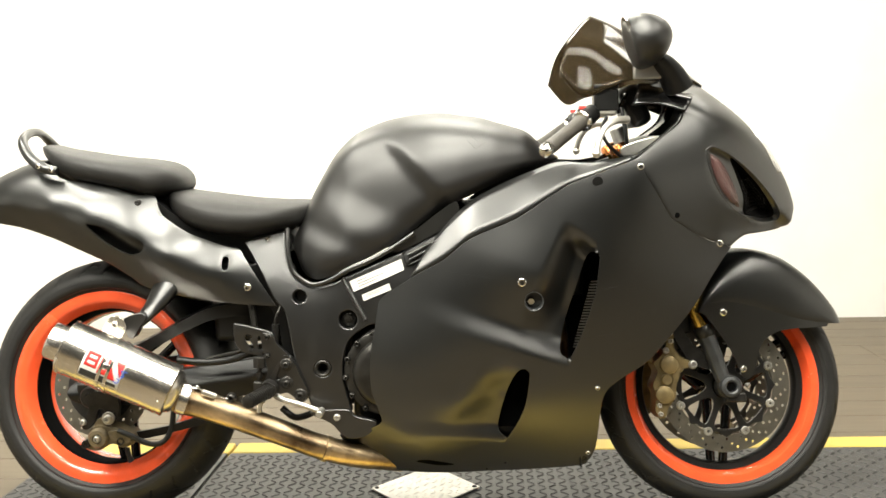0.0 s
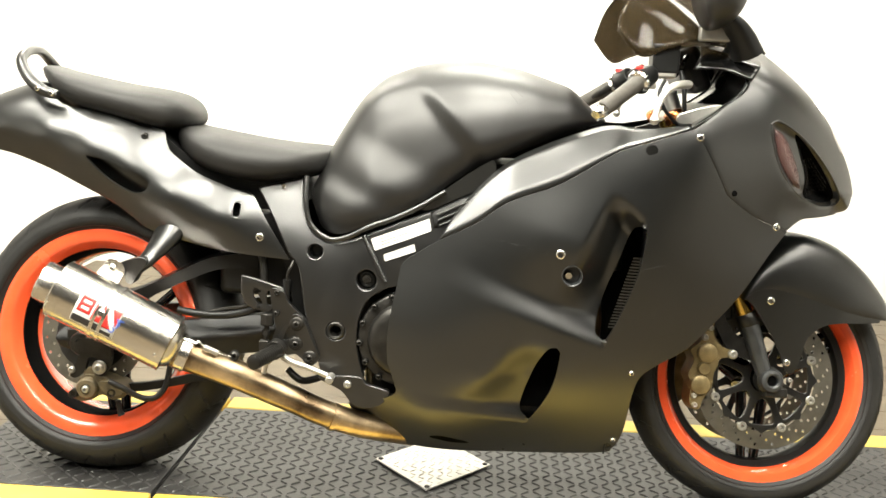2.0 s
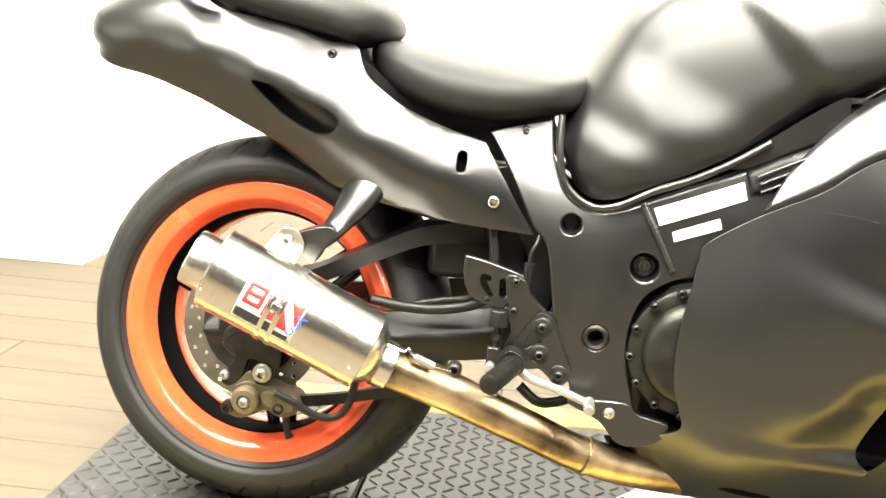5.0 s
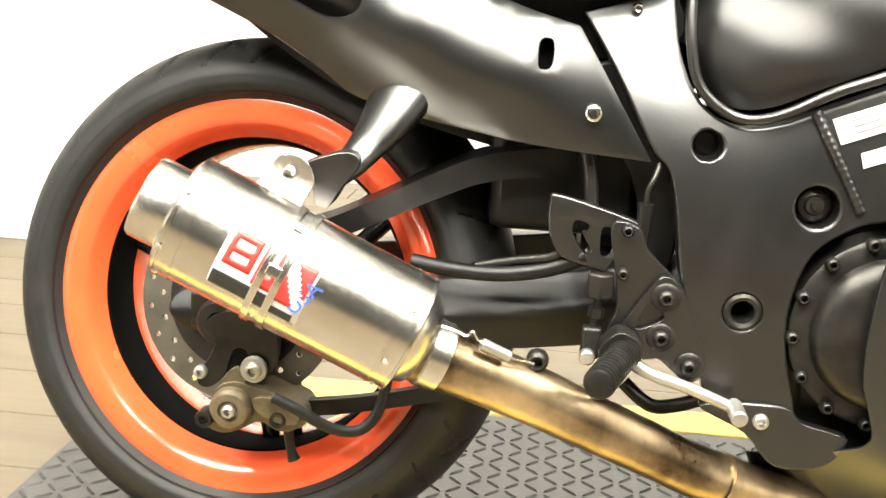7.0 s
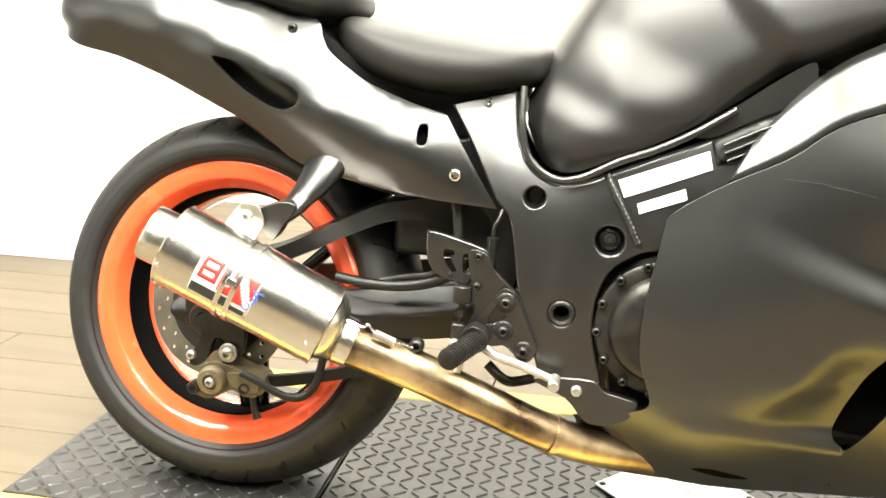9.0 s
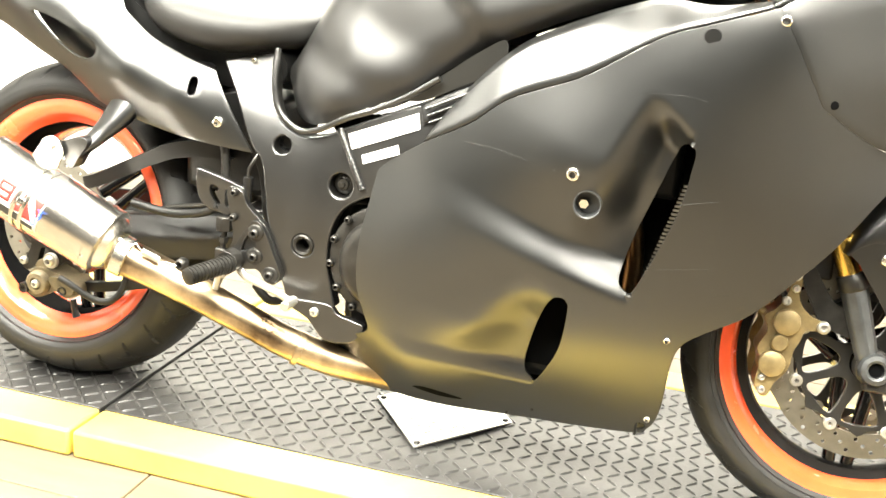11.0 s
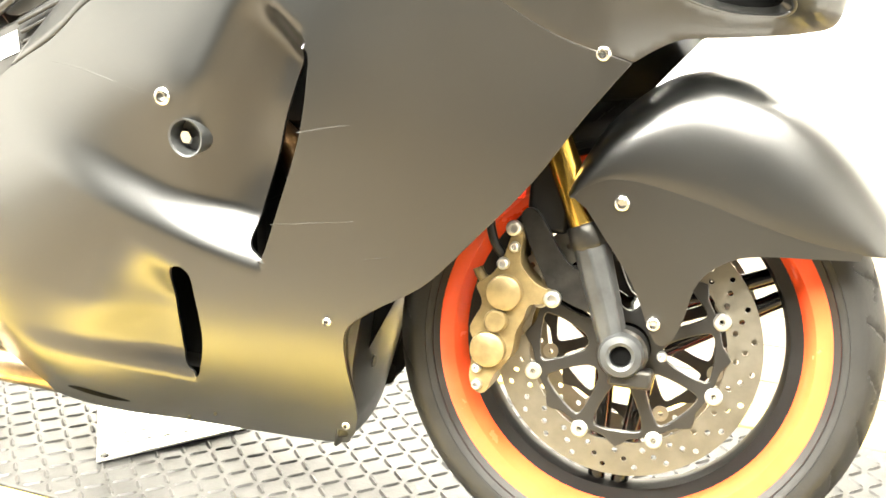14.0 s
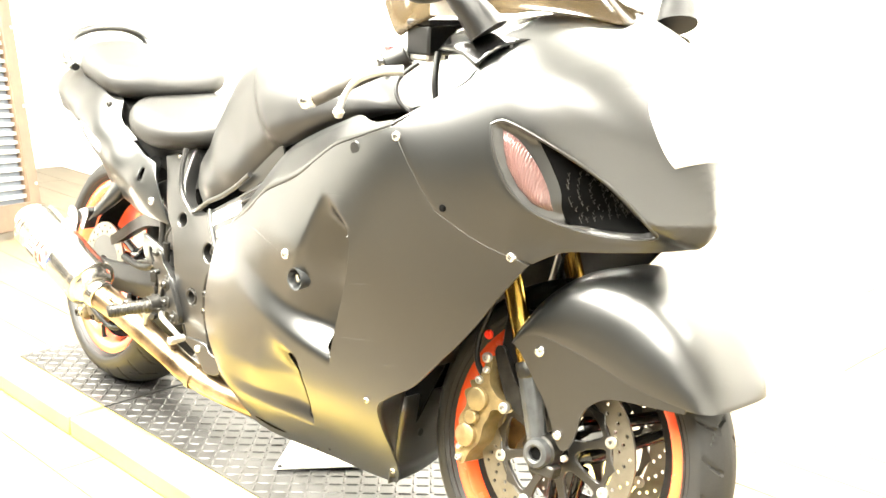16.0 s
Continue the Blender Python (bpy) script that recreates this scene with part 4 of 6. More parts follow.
for s in (-1, 1):
    part("frame", sheet(frame_line, frame_w, fholes, 0.012, 0.03, s), FRAME, bike, "black painted alloy main frame", 0.006, 3)
    part("frame_socket", lathe([(0.0, -0.028), (0.010, -0.028), (0.014, -0.022), (0.0155, -0.022), (0.0155, -0.030), (0.0, -0.030)], 24, pose(0.498, s * 0.163, 0.532, 90 * -s), False), BLACK, bike)
    part("frame_socket", lathe([(0.0, 0.004), (0.004, 0.004), (0.005, 0.0), (0.009, 0.0), (0.011, -0.004), (0.016, -0.006), (0.017, -0.012), (0.022, -0.014), (0.022, -0.02), (0.0, -0.02)], 26, pose(0.611, s * 0.16, 0.478, -90 * s), False), DARKMETAL, bike)
    part("pivot_nut", lathe([(0.010, -0.014), (0.0125, 0.004), (0.0165, 0.006), (0.0195, 0.004), (0.0205, -0.004), (0.0205, -0.02), (0.010, -0.02)], 26, pose(0.549, s * 0.174, 0.365, -90 * s)), DARKMETAL, bike, "dark ring nut of the swingarm pivot")
# weld bead and ribbed cover
bead = [(0.600 + 0.052 * i / 44, 0.572 - 0.094 * i / 44) for i in range(45)]
tube("weld_bead", [(x, -float(frame_w(x, z)[0]) - 0.001, z) for x, z in bead], [0.0052 if i % 3 == 0 else 0.0060 for i in range(45)], FRAME, bike, "rippled weld bead on the frame", 10, 1)
rib_line = outline([(0.741, 0.630), (0.741, 0.630), (0.800, 0.660), (0.862, 0.684), (0.895, 0.676), (0.900, 0.662), (0.860, 0.648), (0.800, 0.622), (0.750, 0.600), (0.750, 0.600)], 4)
ribbed = part("ribbed_cover", sheet(rib_line, lambda x, z: frame_w(x, z) + 0.009, (), 0.010, 0.012, -1, 0.005), BLACK, bike, "black ribbed cover over the frame spar")
for k in range(3):
    o = k * 0.011
    tube("rib", [(0.755 + o * 0.3, -0.182, 0.6275 - o), (0.80 + o * 0.3, -0.179, 0.649 - o), (0.858 + o * 0.2, -0.175, 0.675 - o)], 0.0026, FRAME, ribbed, n=8)


def sticker(name, pts, y, material, parent, label=""):
    return plate(name, pts, y - 0.0012, y, material, parent, label, bevel=0, round_it=False)


lab = new("label")
lab.parent = bike
lab["label"] = "white warning labels on the frame spar"
for nm, q in (("warning_label", [(0.616, 0.566), (0.739, 0.617), (0.745, 0.592), (0.626, 0.542)]), ("small_label", [(0.645, 0.535), (0.710, 0.562), (0.714, 0.547), (0.649, 0.521)])):
    line = np.array(q)
    n_ = 8
    top = [q[0] + (np.array(q[1]) - q[0]) * i / n_ for i in range(n_ + 1)]
    low = [q[3] + (np.array(q[2]) - q[3]) * i / n_ for i in range(n_ + 1)]
    part(nm, sheet(np.array([*top, *low[::-1]]), lambda x, z: frame_w(x, z) + 0.0022, (), 0.012, 0.0012, -1), WHITE_L, lab)
    for r in range(3 if nm == "warning_label" else 2):
        f0, f1 = 0.22 + 0.24 * r, 0.30 + 0.24 * r
        bar = [top[1] + (low[1] - top[1]) * f0, top[n_ - 2 - r] + (low[n_ - 2 - r] - top[n_ - 2 - r]) * f0, top[n_ - 2 - r] + (low[n_ - 2 - r] - top[n_ - 2 - r]) * f1, top[1] + (low[1] - top[1]) * f1]
        part("text_bar", sheet(np.array(bar), lambda x, z: frame_w(x, z) + 0.0026, (), 0.02, 0.0008, -1), mat("grey_print", (0.2, 0.195, 0.19), 0.5) if r == 0 and nm == "warning_label" else bpy.data.materials["grey_print"], lab)
# dark seal along the tank
for s in (-1, 1):
    tube("tank_seal", [(0.470, s * 0.13, 0.690), (0.472, s * 0.145, 0.635), (0.486, s * 0.152, 0.588), (0.524, s * 0.158, 0.5615), (0.564, s * 0.165, 0.567), (0.615, s * 0.168, 0.594), (0.667, s * 0.168, 0.615), (0.72, s * 0.168, 0.643), (0.77, s * 0.168, 0.676)], 0.0055, FRAME, bike, n=10)
    # inner side panel between tank and fairing
    lower = part("inner_side_panel", sheet(outline([(0.715, 0.640), (0.77, 0.68), (0.835, 0.728), (0.87, 0.745), (0.865, 0.700), (0.80, 0.665), (0.74, 0.635)], 4), lambda x, z: np.full(len(x), 0.158), (), 0.02, 0.004, s), SATIN, bike)


def strip(name, a, b, material, parent, label="", per=6, rows=5, bow=0.012, thick=0.003):
    """A curved strip spanned between two lines in space."""
    la, lb = catmull(a, per), catmull(b, per)
    verts, faces = [], []
    n = len(la)
    for k in range(rows + 1):
        f = k / rows
        for p, q in zip(la, lb):
            v = p.lerp(q, f)
            v.z += bow * 4 * f * (1 - f)
            verts.append(v)
    for k in range(rows):
        for i in range(n - 1):
            faces.append((k * n + i, k * n + i + 1, (k + 1) * n + i + 1, (k + 1) * n + i))
    me = to_mesh("strip", verts, faces)
    o = part(name, me, material, parent, label)
    m = o.modifiers.new("thickness", "SOLIDIFY")
    m.thickness, m.offset = thick, 0
    return o


for s in (-1, 1):
    top = [(0.763, 0.580), (0.838, 0.621), (0.900, 0.668), (1.000, 0.710), (1.073, 0.756), (1.121, 0.785), (1.182, 0.807), (1.262, 0.835)]
    a = [(x, s * (float(half_width(x, z)[0]) - 0.0025), z) for x, z in top]
    b = [(0.800, s * .176, 0.640), (0.850, s * .166, 0.700), (0.905, s * .160, 0.748), (0.975, s * .155, 0.784), (1.045, s * .152, 0.812), (1.105, s * .160, 0.830), (1.180, s * .195, 0.828), (1.258, s * .215, 0.842)]
    strip("fairing_ledge", a, b, SATIN, bike, "satin black top ledge of the fairing", bow=0.002)

# -- dark heart of the machine: engine, airbox and radiator --
eng = new("engine")
eng.parent = bike
eng["label"] = "dark engine block behind the fairing"
box("crankcase", (0.83, 0, 0.31), (0.44, 0.27, 0.26), DARKMETAL, eng, bevel=0.02)
box("cylinder_block", (0.93, 0, 0.52), (0.24, 0.30, 0.22), DARKMETAL, eng, bevel=0.015, m=Matrix.Translation((0, 0, 0)))
box("oil_sump", (0.86, 0, 0.165), (0.34, 0.19, 0.09), DARKMETAL, eng, bevel=0.02)
box("gearbox", (0.645, 0, 0.36), (0.16, 0.24, 0.2), DARKMETAL, eng, bevel=0.02)
box("airbox", (0.86, 0, 0.685), (0.34, 0.24, 0.10), BLACK, eng, bevel=0.02)
cl = [(0.0, 0.006), (0.060, 0.005), (0.074, 0.0), (0.080, -0.008), (0.082, -0.016), (0.098, -0.017), (0.102, -0.020), (0.103, -0.055), (0.0, -0.055)]
part("clutch_cover", lathe(cl, 60, pose(0.700, -0.192, 0.352, 90), False), DARKMETAL, eng, "round dark clutch cover")
for k in range(14):
    a = 2 * math.pi * k / 14 + 0.1
    x, z = 0.700 + 0.0985 * math.cos(a), 0.352 + 0.0985 * math.sin(a)
    bolt(x, z, -0.176, eng, 0.0072, DARKMETAL, "cover_bolt", 0.008)
rad = new("radiator")
rad.parent = bike
rad["label"] = "silver finned radiator behind the front wheel"
box("core", (1.235, 0, 0.51), (0.03, 0.29, 0.27), DARKMETAL, rad, m=Matrix.Rotation(0, 4, "Y"))
for i in range(46):
    z = 0.382 + i * 0.0056
    bm = bmesh.new()
    box_bm(bm, (1.212, -0.0, z), (0.018, 0.29, 0.0018))
    part("fin", bm, ALLOY, rad)
for s in (-1, 1):
    box("tank", (1.232, s * 0.158, 0.51), (0.04, 0.026, 0.28), ALLOY, rad, bevel=0.006)
# pale metal bars imitate light coming through gaps inside the upper outlet
for s in (-1, 1):
    for k in range(24):
        f = k / 23
        box("guard_slat", (1.141 + 0.042 * f, s * 0.178, 0.408 + 0.150 * f), (0.024, 0.003, 0.0030), DISC, rad)
    rod("guard_rail", (1.152, s * 0.180, 0.404), (1.195, s * 0.180, 0.562), 0.002, DISC, rad)
# brown header pipes ahead of the engine
for y in (-0.11, -0.055, 0.03, 0.11):
    tube("header_pipe", [(1.03, y, 0.53), (1.085, y, 0.49), (1.105, y, 0.40), (1.09, y * 0.9, 0.28), (1.03, y * 0.7, 0.17), (0.92, y * 0.5, 0.135)], 0.0185, DARKPIPE, bike, "browned steel header pipe", 14)
# panel below the radiator, facing the wheel
pan = bmesh.new()
nx_ = 10
rows_ = []
for k in range(6):
    z = 0.105 + 0.185 * k / 5
    rows_.append([pan.verts.new((1.165 + 0.02 * k / 5 - 0.05 * (2 * i / nx_ - 1) ** 2 * 0.3, -0.118 + 0.236 * i / nx_, z)) for i in range(nx_ + 1)])
for k in range(5):
    for i in range(nx_):
        pan.faces.new((rows_[k][i], rows_[k][i + 1], rows_[k + 1][i + 1], rows_[k + 1][i]))
o_ = part("lower_guard", pan, SATIN, bike, "black inner guard panel below the radiator")
m_ = o_.modifiers.new("thickness", "SOLIDIFY")
m_.thickness = 0.004
# a black disc paints the dark of the guard's hole
part("guard_hole", lathe([(0, 0.002), (0.0075, 0.002), (0.0085, 0.0), (0, -0.001)], 18, pose(1.176, -0.055, 0.205, 0, 90), False), BLACK, bike)

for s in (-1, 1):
    # added black sheets paint the darkness inside both air outlets
    plate("duct_panel", [(0.98, 0.20), (0.98, 0.70), (1.235, 0.70), (1.235, 0.36), (1.16, 0.20)], s * 0.066 - 0.002, s * 0.066 + 0.002, VOID, bike, "added black panel that puts shade behind the air outlets", bevel=0, round_it=False)
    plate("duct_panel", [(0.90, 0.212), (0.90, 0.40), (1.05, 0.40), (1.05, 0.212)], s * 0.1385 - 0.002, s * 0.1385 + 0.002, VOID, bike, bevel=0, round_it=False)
for s in (-1, 1):
    # no opening here: a black strip on the skin paints the slit's shade
    part("vent_slit", sheet(slit, lambda x, z: half_width(x, z) + 0.0005, (), 0.012, 0.0012, s), VOID, bike, "narrow black strip painting the shade of a slit in the fairing's belly")
    # the front lower edge turns in towards the guard
    e_ = [(1.290, 0.372), (1.234, 0.337), (1.202, 0.307), (1.191, 0.262), (1.188, 0.200), (1.183, 0.152), (1.166, 0.118)]
    g_ = [(1.215, 0.372), (1.200, 0.335), (1.185, 0.305), (1.175, 0.262), (1.166, 0.200), (1.158, 0.152), (1.150, 0.118)]
    strip("fairing_return", [(x - 0.001, s * (float(half_width(x, z)[0]) - 0.003), z) for x, z in e_], [(x, s * 0.116, z) for x, z in g_], BLACK, bike, "dark inner panel behind the fairing's front edge", bow=0.0)
plate("seat_base", [(0.15, 0.758), (0.19, 0.728), (0.24, 0.700), (0.30, 0.682), (0.36, 0.674), (0.45, 0.688), (0.465, 0.63), (0.36, 0.61), (0.25, 0.64), (0.15, 0.70), (0.0, 0.76), (-0.06, 0.80), (0.0, 0.805), (0.1, 0.787)], -0.098, 0.098, BLACK, bike, "black seat base between the tail panels", bevel=0)
# -- fairing bolts and pressed holes --
right = fairings[0]
for x, z, r in ((1.276, 0.818, .0085), (1.181, 0.318, .0062), (1.166, 0.141, .0062), (1.012, 0.571, .0105)):
    bolt(x, z, -float(fairing_depth(np.array([x]), np.array([z]))[0]) + 0.001, right, r)
bolt(1.466, 0.637, -float(half_width(1.466, 0.637)[0]) + 0.002, cowl, 0.0085)
# the pin hole is a black disc on the skin, its shade painted
for x, z, r in ((1.360, 0.708, .0052),):
    part("pin_hole", lathe([(0, 0.0022), (r, 0.0022), (r * 1.2, 0.001), (r * 1.2, -0.004), (0, -0.004)], 16, pose(x, -float(half_width(x, z)[0]) - 0.0002, z, 90), False), VOID, cowl)
part("bolt_cup", lathe([(0.0192, 0.001), (0.0212, 0.002), (0.0212, -0.001), (0.0202, -0.024), (0.0, -0.026), (0.0, -0.022), (0.0182, -0.021)], 28, pose(1.038, -float(fairing_depth(np.array([1.036]), np.array([0.55]))[0]) - 0.0005, 0.528, 90)), LEGM, right, "recessed metal bolt cup")
part("hex_bolt", lathe([(0, 0.008), (0.0075, 0.008), (0.009, 0.005), (0.009, -0.008), (0, -0.008)], 6, pose(1.032, -float(fairing_depth(np.array([1.036]), np.array([0.55]))[0]) + 0.016, 0.5265, 90), False), CHROME, right)
# two more small black discs painting the dark of holes
for x, z in ((0.925, 0.10), (0.97, 0.117)):
    part("pin_hole", lathe([(0, 0.0015), (0.0028, 0.0015), (0.003, -0.003), (0, -0.003)], 10, pose(x, -float(half_width(x, z)[0]), z, 90), False), BLACK, right)
# plug in the fairing's upper edge
part("rubber_plug", lathe([(0, 0.002), (0.011, 0.002), (0.0125, 0.0), (0.0125, -0.004), (0, -0.004)], 18, pose(1.182, -float(half_width(1.182, 0.790)[0]), 0.788, 90), False), BLACK, right)
bolt(0.380, 0.558, -0.170, tail, 0.0095)
bolt(0.116, 0.757, -float(tail_w(0.116, 0.757)[0]), tail, 0.0075, DARKMETAL)
bolt(0.419, 0.664, -float(frame_w(0.419, 0.664)[0]) - 0.002, bike, 0.006)
bolt(1.489, 0.468, -float(fend_w(1.489, 0.468)[0]) - 0.001, fender, 0.0095)
bolt(1.536, 0.332, -float(fend_w(1.536, 0.332)[0]) - 0.001, fender, 0.0085)
part("scoop_backing", sheet(outline([(-0.03, 0.73), (0.05, 0.72), (0.15, 0.68), (0.15, 0.62), (0.1, 0.62), (0.03, 0.65)], 4), lambda x, z: tail_w(x, z) - 0.03, (), 0.02, 0.003, -1), SATIN, bike)
# the slot's darkness is painted on this black backing
part("slot_backing", sheet(outline([(0.305, 0.645), (0.35, 0.645), (0.35, 0.585), (0.305, 0.585)], 3), lambda x, z: tail_w(x, z) - 0.022, (), 0.02, 0.003, -1), VOID, bike)

# -- rear end: swingarm, hugger, hanger, brake --
sw = new("swingarm")
sw.parent = bike
sw["label"] = "black box-section swingarm"
arm_line = outline([(-0.075, 0.318), (-0.040, 0.330), (0.05, 0.337), (0.219, 0.357), (0.30, 0.368), (0.37, 0.377), (0.50, 0.402), (0.56, 0.405), (0.575, 0.37), (0.56, 0.325), (0.48, 0.308), (0.40, 0.296), (0.309, 0.284), (0.20, 0.274), (0.02, 0.270), (-0.055, 0.276), (-0.078, 0.295)], 4)


def arm_depth(x, z):
    """Box section with a fold line along its side."""
    zc = np.interp(x, [-0.08, 0.05, 0.238, 0.323, 0.393, 0.58], [0.300, 0.305, 0.320, 0.330, 0.345, 0.372])
    return 0.136 - np.where(z > zc, 0.62, 0.30) * np.abs(z - zc)


for s in (-1, 1):
    part("arm", sheet(arm_line, arm_depth, (), 0.008, 0.026, s), BLACK, sw, bevel=0.003)
    box("axle_block", (RX - 0.012, s * 0.128, RZ), (0.075, 0.012, 0.042), DARKMETAL, sw, bevel=0.003)
    part("axle_nut", lathe([(0.0, 0.012), (0.011, 0.012), (0.017, 0.009), (0.017, 0), (0.022, -0.001), (0.022, -0.006), (0, -0.006)], 6, pose(RX, s * 0.136, RZ, -90 * s), False), DARKMETAL, sw)
box("cross_brace", (0.44, 0, 0.36), (0.10, 0.2, 0.07), FRAME, sw, bevel=0.01)
hug = bmesh.new()
prev = None
line_ = catmull([(0.075, 0, 0.398), (0.105, 0, 0.408), (0.155, 0, 0.432), (0.215, 0, 0.463), (0.27, 0, 0.487), (0.33, 0, 0.497), (0.375, 0, 0.497)], 5)
for i, p in enumerate(line_):
    f = i / (len(line_) - 1)
    hw = 0.0115 + 0.004 * f
    row = [hug.verts.new((p.x + 0.5 * (hw if k else -hw) * -0.4, -0.132 + 0.05 * abs(f - 0.5) ** 2, p.z + (hw if k else -hw))) for k in (0, 1)]
    row += [hug.verts.new((v.co.x, v.co.y + 0.028 + 0.03 * f, v.co.z + 0.004)) for v in row[::-1]]
    if prev:
        for k in range(4):
            hug.faces.new((prev[k], prev[(k + 1) % 4], row[(k + 1) % 4], row[k]))
    prev = row
part("hugger_strap", hug, BLACK, bike, "black curved strap over the rear tyre")
# hanger cone and lug
tube("exhaust_hanger", [(0.192, -0.112, 0.592), (0.172, -0.146, 0.545), (0.150, -0.172, 0.510), (0.130, -0.194, 0.486), (0.108, -0.198, 0.476)], [0.046, 0.035, 0.0235, 0.018, 0.017], SATIN, bike, "satin black exhaust hanger arm", 18, 5, 0.62)
plate("hanger_fork", [(0.084, 0.484), (0.098, 0.496), (0.138, 0.508), (0.150, 0.496), (0.132, 0.470), (0.119, 0.450), (0.106, 0.454), (0.102, 0.470)], -0.214, -0.182, FRAME, bike, bevel=0.002)
# muffler strap, lug, sticker, rivets
R_ = 0.0615
along = (mb - ma).normalized()


def on_muffler(f, ang, r=R_):
    """A place on the silencer: f along it from the outlet, turned by ang degrees from the side towards the top."""
    return ma + along * (f * ml) + sidev * (r * math.cos(radians(ang))) + topv * (r * math.sin(radians(ang)))


sidev = Vector((0, -1, 0))
topv = along.cross(sidev) * -1
if topv.z < 0:
    topv = -topv


def wrap(name, f0, f1, a0, a1, lift, material, parent, label="", n=16, thick=0.001, shape=None):
    """A curved piece lying on the silencer; shape gives its outline in unit coordinates."""
    verts, faces = [], []
    k = 10
    for i in range(n + 1):
        for j in range(k + 1):
            u, v = i / n, j / k
            verts.append(on_muffler(f0 + (f1 - f0) * v, a0 + (a1 - a0) * u, R_ + lift))
    for i in range(n):
        for j in range(k):
            if shape is None or shape((i + 0.5) / n, (j + 0.5) / k):
                faces.append((i * (k + 1) + j, i * (k + 1) + j + 1, (i + 1) * (k + 1) + j + 1, (i + 1) * (k + 1) + j))
    me = to_mesh("wrap", verts, faces)
    o = part(name, me, material, parent, label)
    m = o.modifiers.new("thickness", "SOLIDIFY")
    m.thickness, m.offset = thick, 1
    return o


stk = wrap("sticker", 0.245, 0.60, -26, 36, 0.0004, WHITE_L, muf, "red and white rectangular sticker", thick=0.0005)
wrap("sticker_block", 0.265, 0.375, 0, 31, 0.0011, RED_L, muf, n=10, thick=0.0004, shape=lambda u, v: not (0.2 < v < 0.8 and (0.18 < u < 0.38 or 0.62 < u < 0.8)))
wrap("sticker_block", 0.39, 0.475, -6, 31, 0.0011, RED_L, muf, n=10, thick=0.0004, shape=lambda u, v: not (v > 0.35 and u > 0.3 and v < 0.75))
wrap("sticker_block", 0.485, 0.59, -10, 31, 0.0011, RED_L, muf, n=10, thick=0.0004, shape=lambda u, v: abs((u - 0.5) + (v - 0.5)) > 0.22)
wrap("sticker_band", 0.25, 0.475, -24, -9, 0.0011, BLACK_L, muf, n=8, thick=0.0004)
wrap("sticker_band", 0.49, 0.58, -24, -16, 0.0011, BLACK_L, muf, n=6, thick=0.0004)
for f in (0.40, 0.465):
    wrap("clamp_strap", f, f + 0.028, -95, 100, 0.0012, STEEL, muf, "steel clamp strap", n=40, thick=0.0016)
for a in (-55, 8, 55):
    wrap("clamp_bridge", 0.42, 0.475, a, a + 10, 0.0012, STEEL, muf, n=8, thick=0.0016)
plate("clamp_lug", [(0.038, 0.450), (0.083, 0.429), (0.096, 0.456), (0.107, 0.477), (0.096, 0.500), (0.074, 0.503), (0.058, 0.486)], -0.222, -0.217, STEEL, muf, bevel=0.001)
bolt(0.082, 0.485, -0.223, muf, 0.008)
for f, a in ((0.045, 40), (0.045, -15), (0.045, -60), (0.955, 40), (0.955, -15), (0.955, -58)):
    p = on_muffler(f, a, R_ + 0.0005)
    part("rivet", lathe([(0, 0.0018), (0.0022, 0.0016), (0.0036, 0.0), (0.0036, -0.001), (0, -0.001)], 12, Matrix.Translation(p) @ (p - (ma + along * (f * ml))).to_track_quat("Z", "Y").to_matrix().to_4x4(), False), CHROME, muf)
for f in (0.02, 0.085, 0.915, 0.985):
    part("seam_ring", lathe([(R_ - 0.001, -0.0015), (R_ + 0.0012, -0.0012), (R_ + 0.0012, 0.0012), (R_ - 0.001, 0.0015)], 56, mm @ Matrix.Translation((0, 0, f * ml))), STEEL, muf)
txt = bpy.data.curves.new("usa_text", "FONT")
txt.body, txt.size, txt.extrude, txt.align_x = "USA", 0.021, 0.0002, "CENTER"
p_ = on_muffler(0.61, 2, R_ + 0.0016)
tob = new("sticker_text", txt)
tob.parent = muf
nrm_ = sidev
xa_ = (topv * 0.9 + along * 0.35).normalized()
za_ = (p_ - (ma + along * (0.61 * ml))).normalized()
ya_ = za_.cross(xa_).normalized()
tob.matrix_world = Matrix.Translation(p_) @ Matrix((xa_, ya_, za_)).transposed().to_4x4()
txt.materials.append(mat("blue_print", (0.05, 0.12, 0.5), 0.4))
# springs and joints on the pipe
part("pipe_collar", lathe([(0.0335, -0.012), (0.0365, -0.010), (0.0365, 0.010), (0.0335, 0.012)], 40, aim((0.238, -0.243, 0.314), (0.300, -0.228, 0.288))[0]), STEEL, bike)
part("pipe_collar", lathe([(0.0285, -0.006), (0.0315, -0.005), (0.0315, 0.005), (0.0285, 0.006)], 36, aim((0.55, -0.178, 0.174), (0.61, -0.158, 0.150))[0]), BROWNPIPE, bike)
tube("spring_wire", [(0.248, -0.268, 0.352), (0.262, -0.268, 0.348), (0.272, -0.266, 0.3435), (0.278, -0.264, 0.348), (0.283, -0.262, 0.340), (0.289, -0.258, 0.333)], 0.0014, CHROME, bike, n=6)
tube("spring_wire", [(0.314, -0.251, 0.321), (0.324, -0.247, 0.317), (0.331, -0.243, 0.315), (0.340, -0.239, 0.311)], 0.0014, CHROME, bike, n=6)
rod("wire_sleeve", (0.287, -0.259, 0.3345), (0.315, -0.251, 0.3205), 0.0062, ALLOY, bike, bevel=0.001)
bolt(0.343, 0.310, -0.222, bike, 0.0115, DARKMETAL, "pipe_bolt", 0.012)
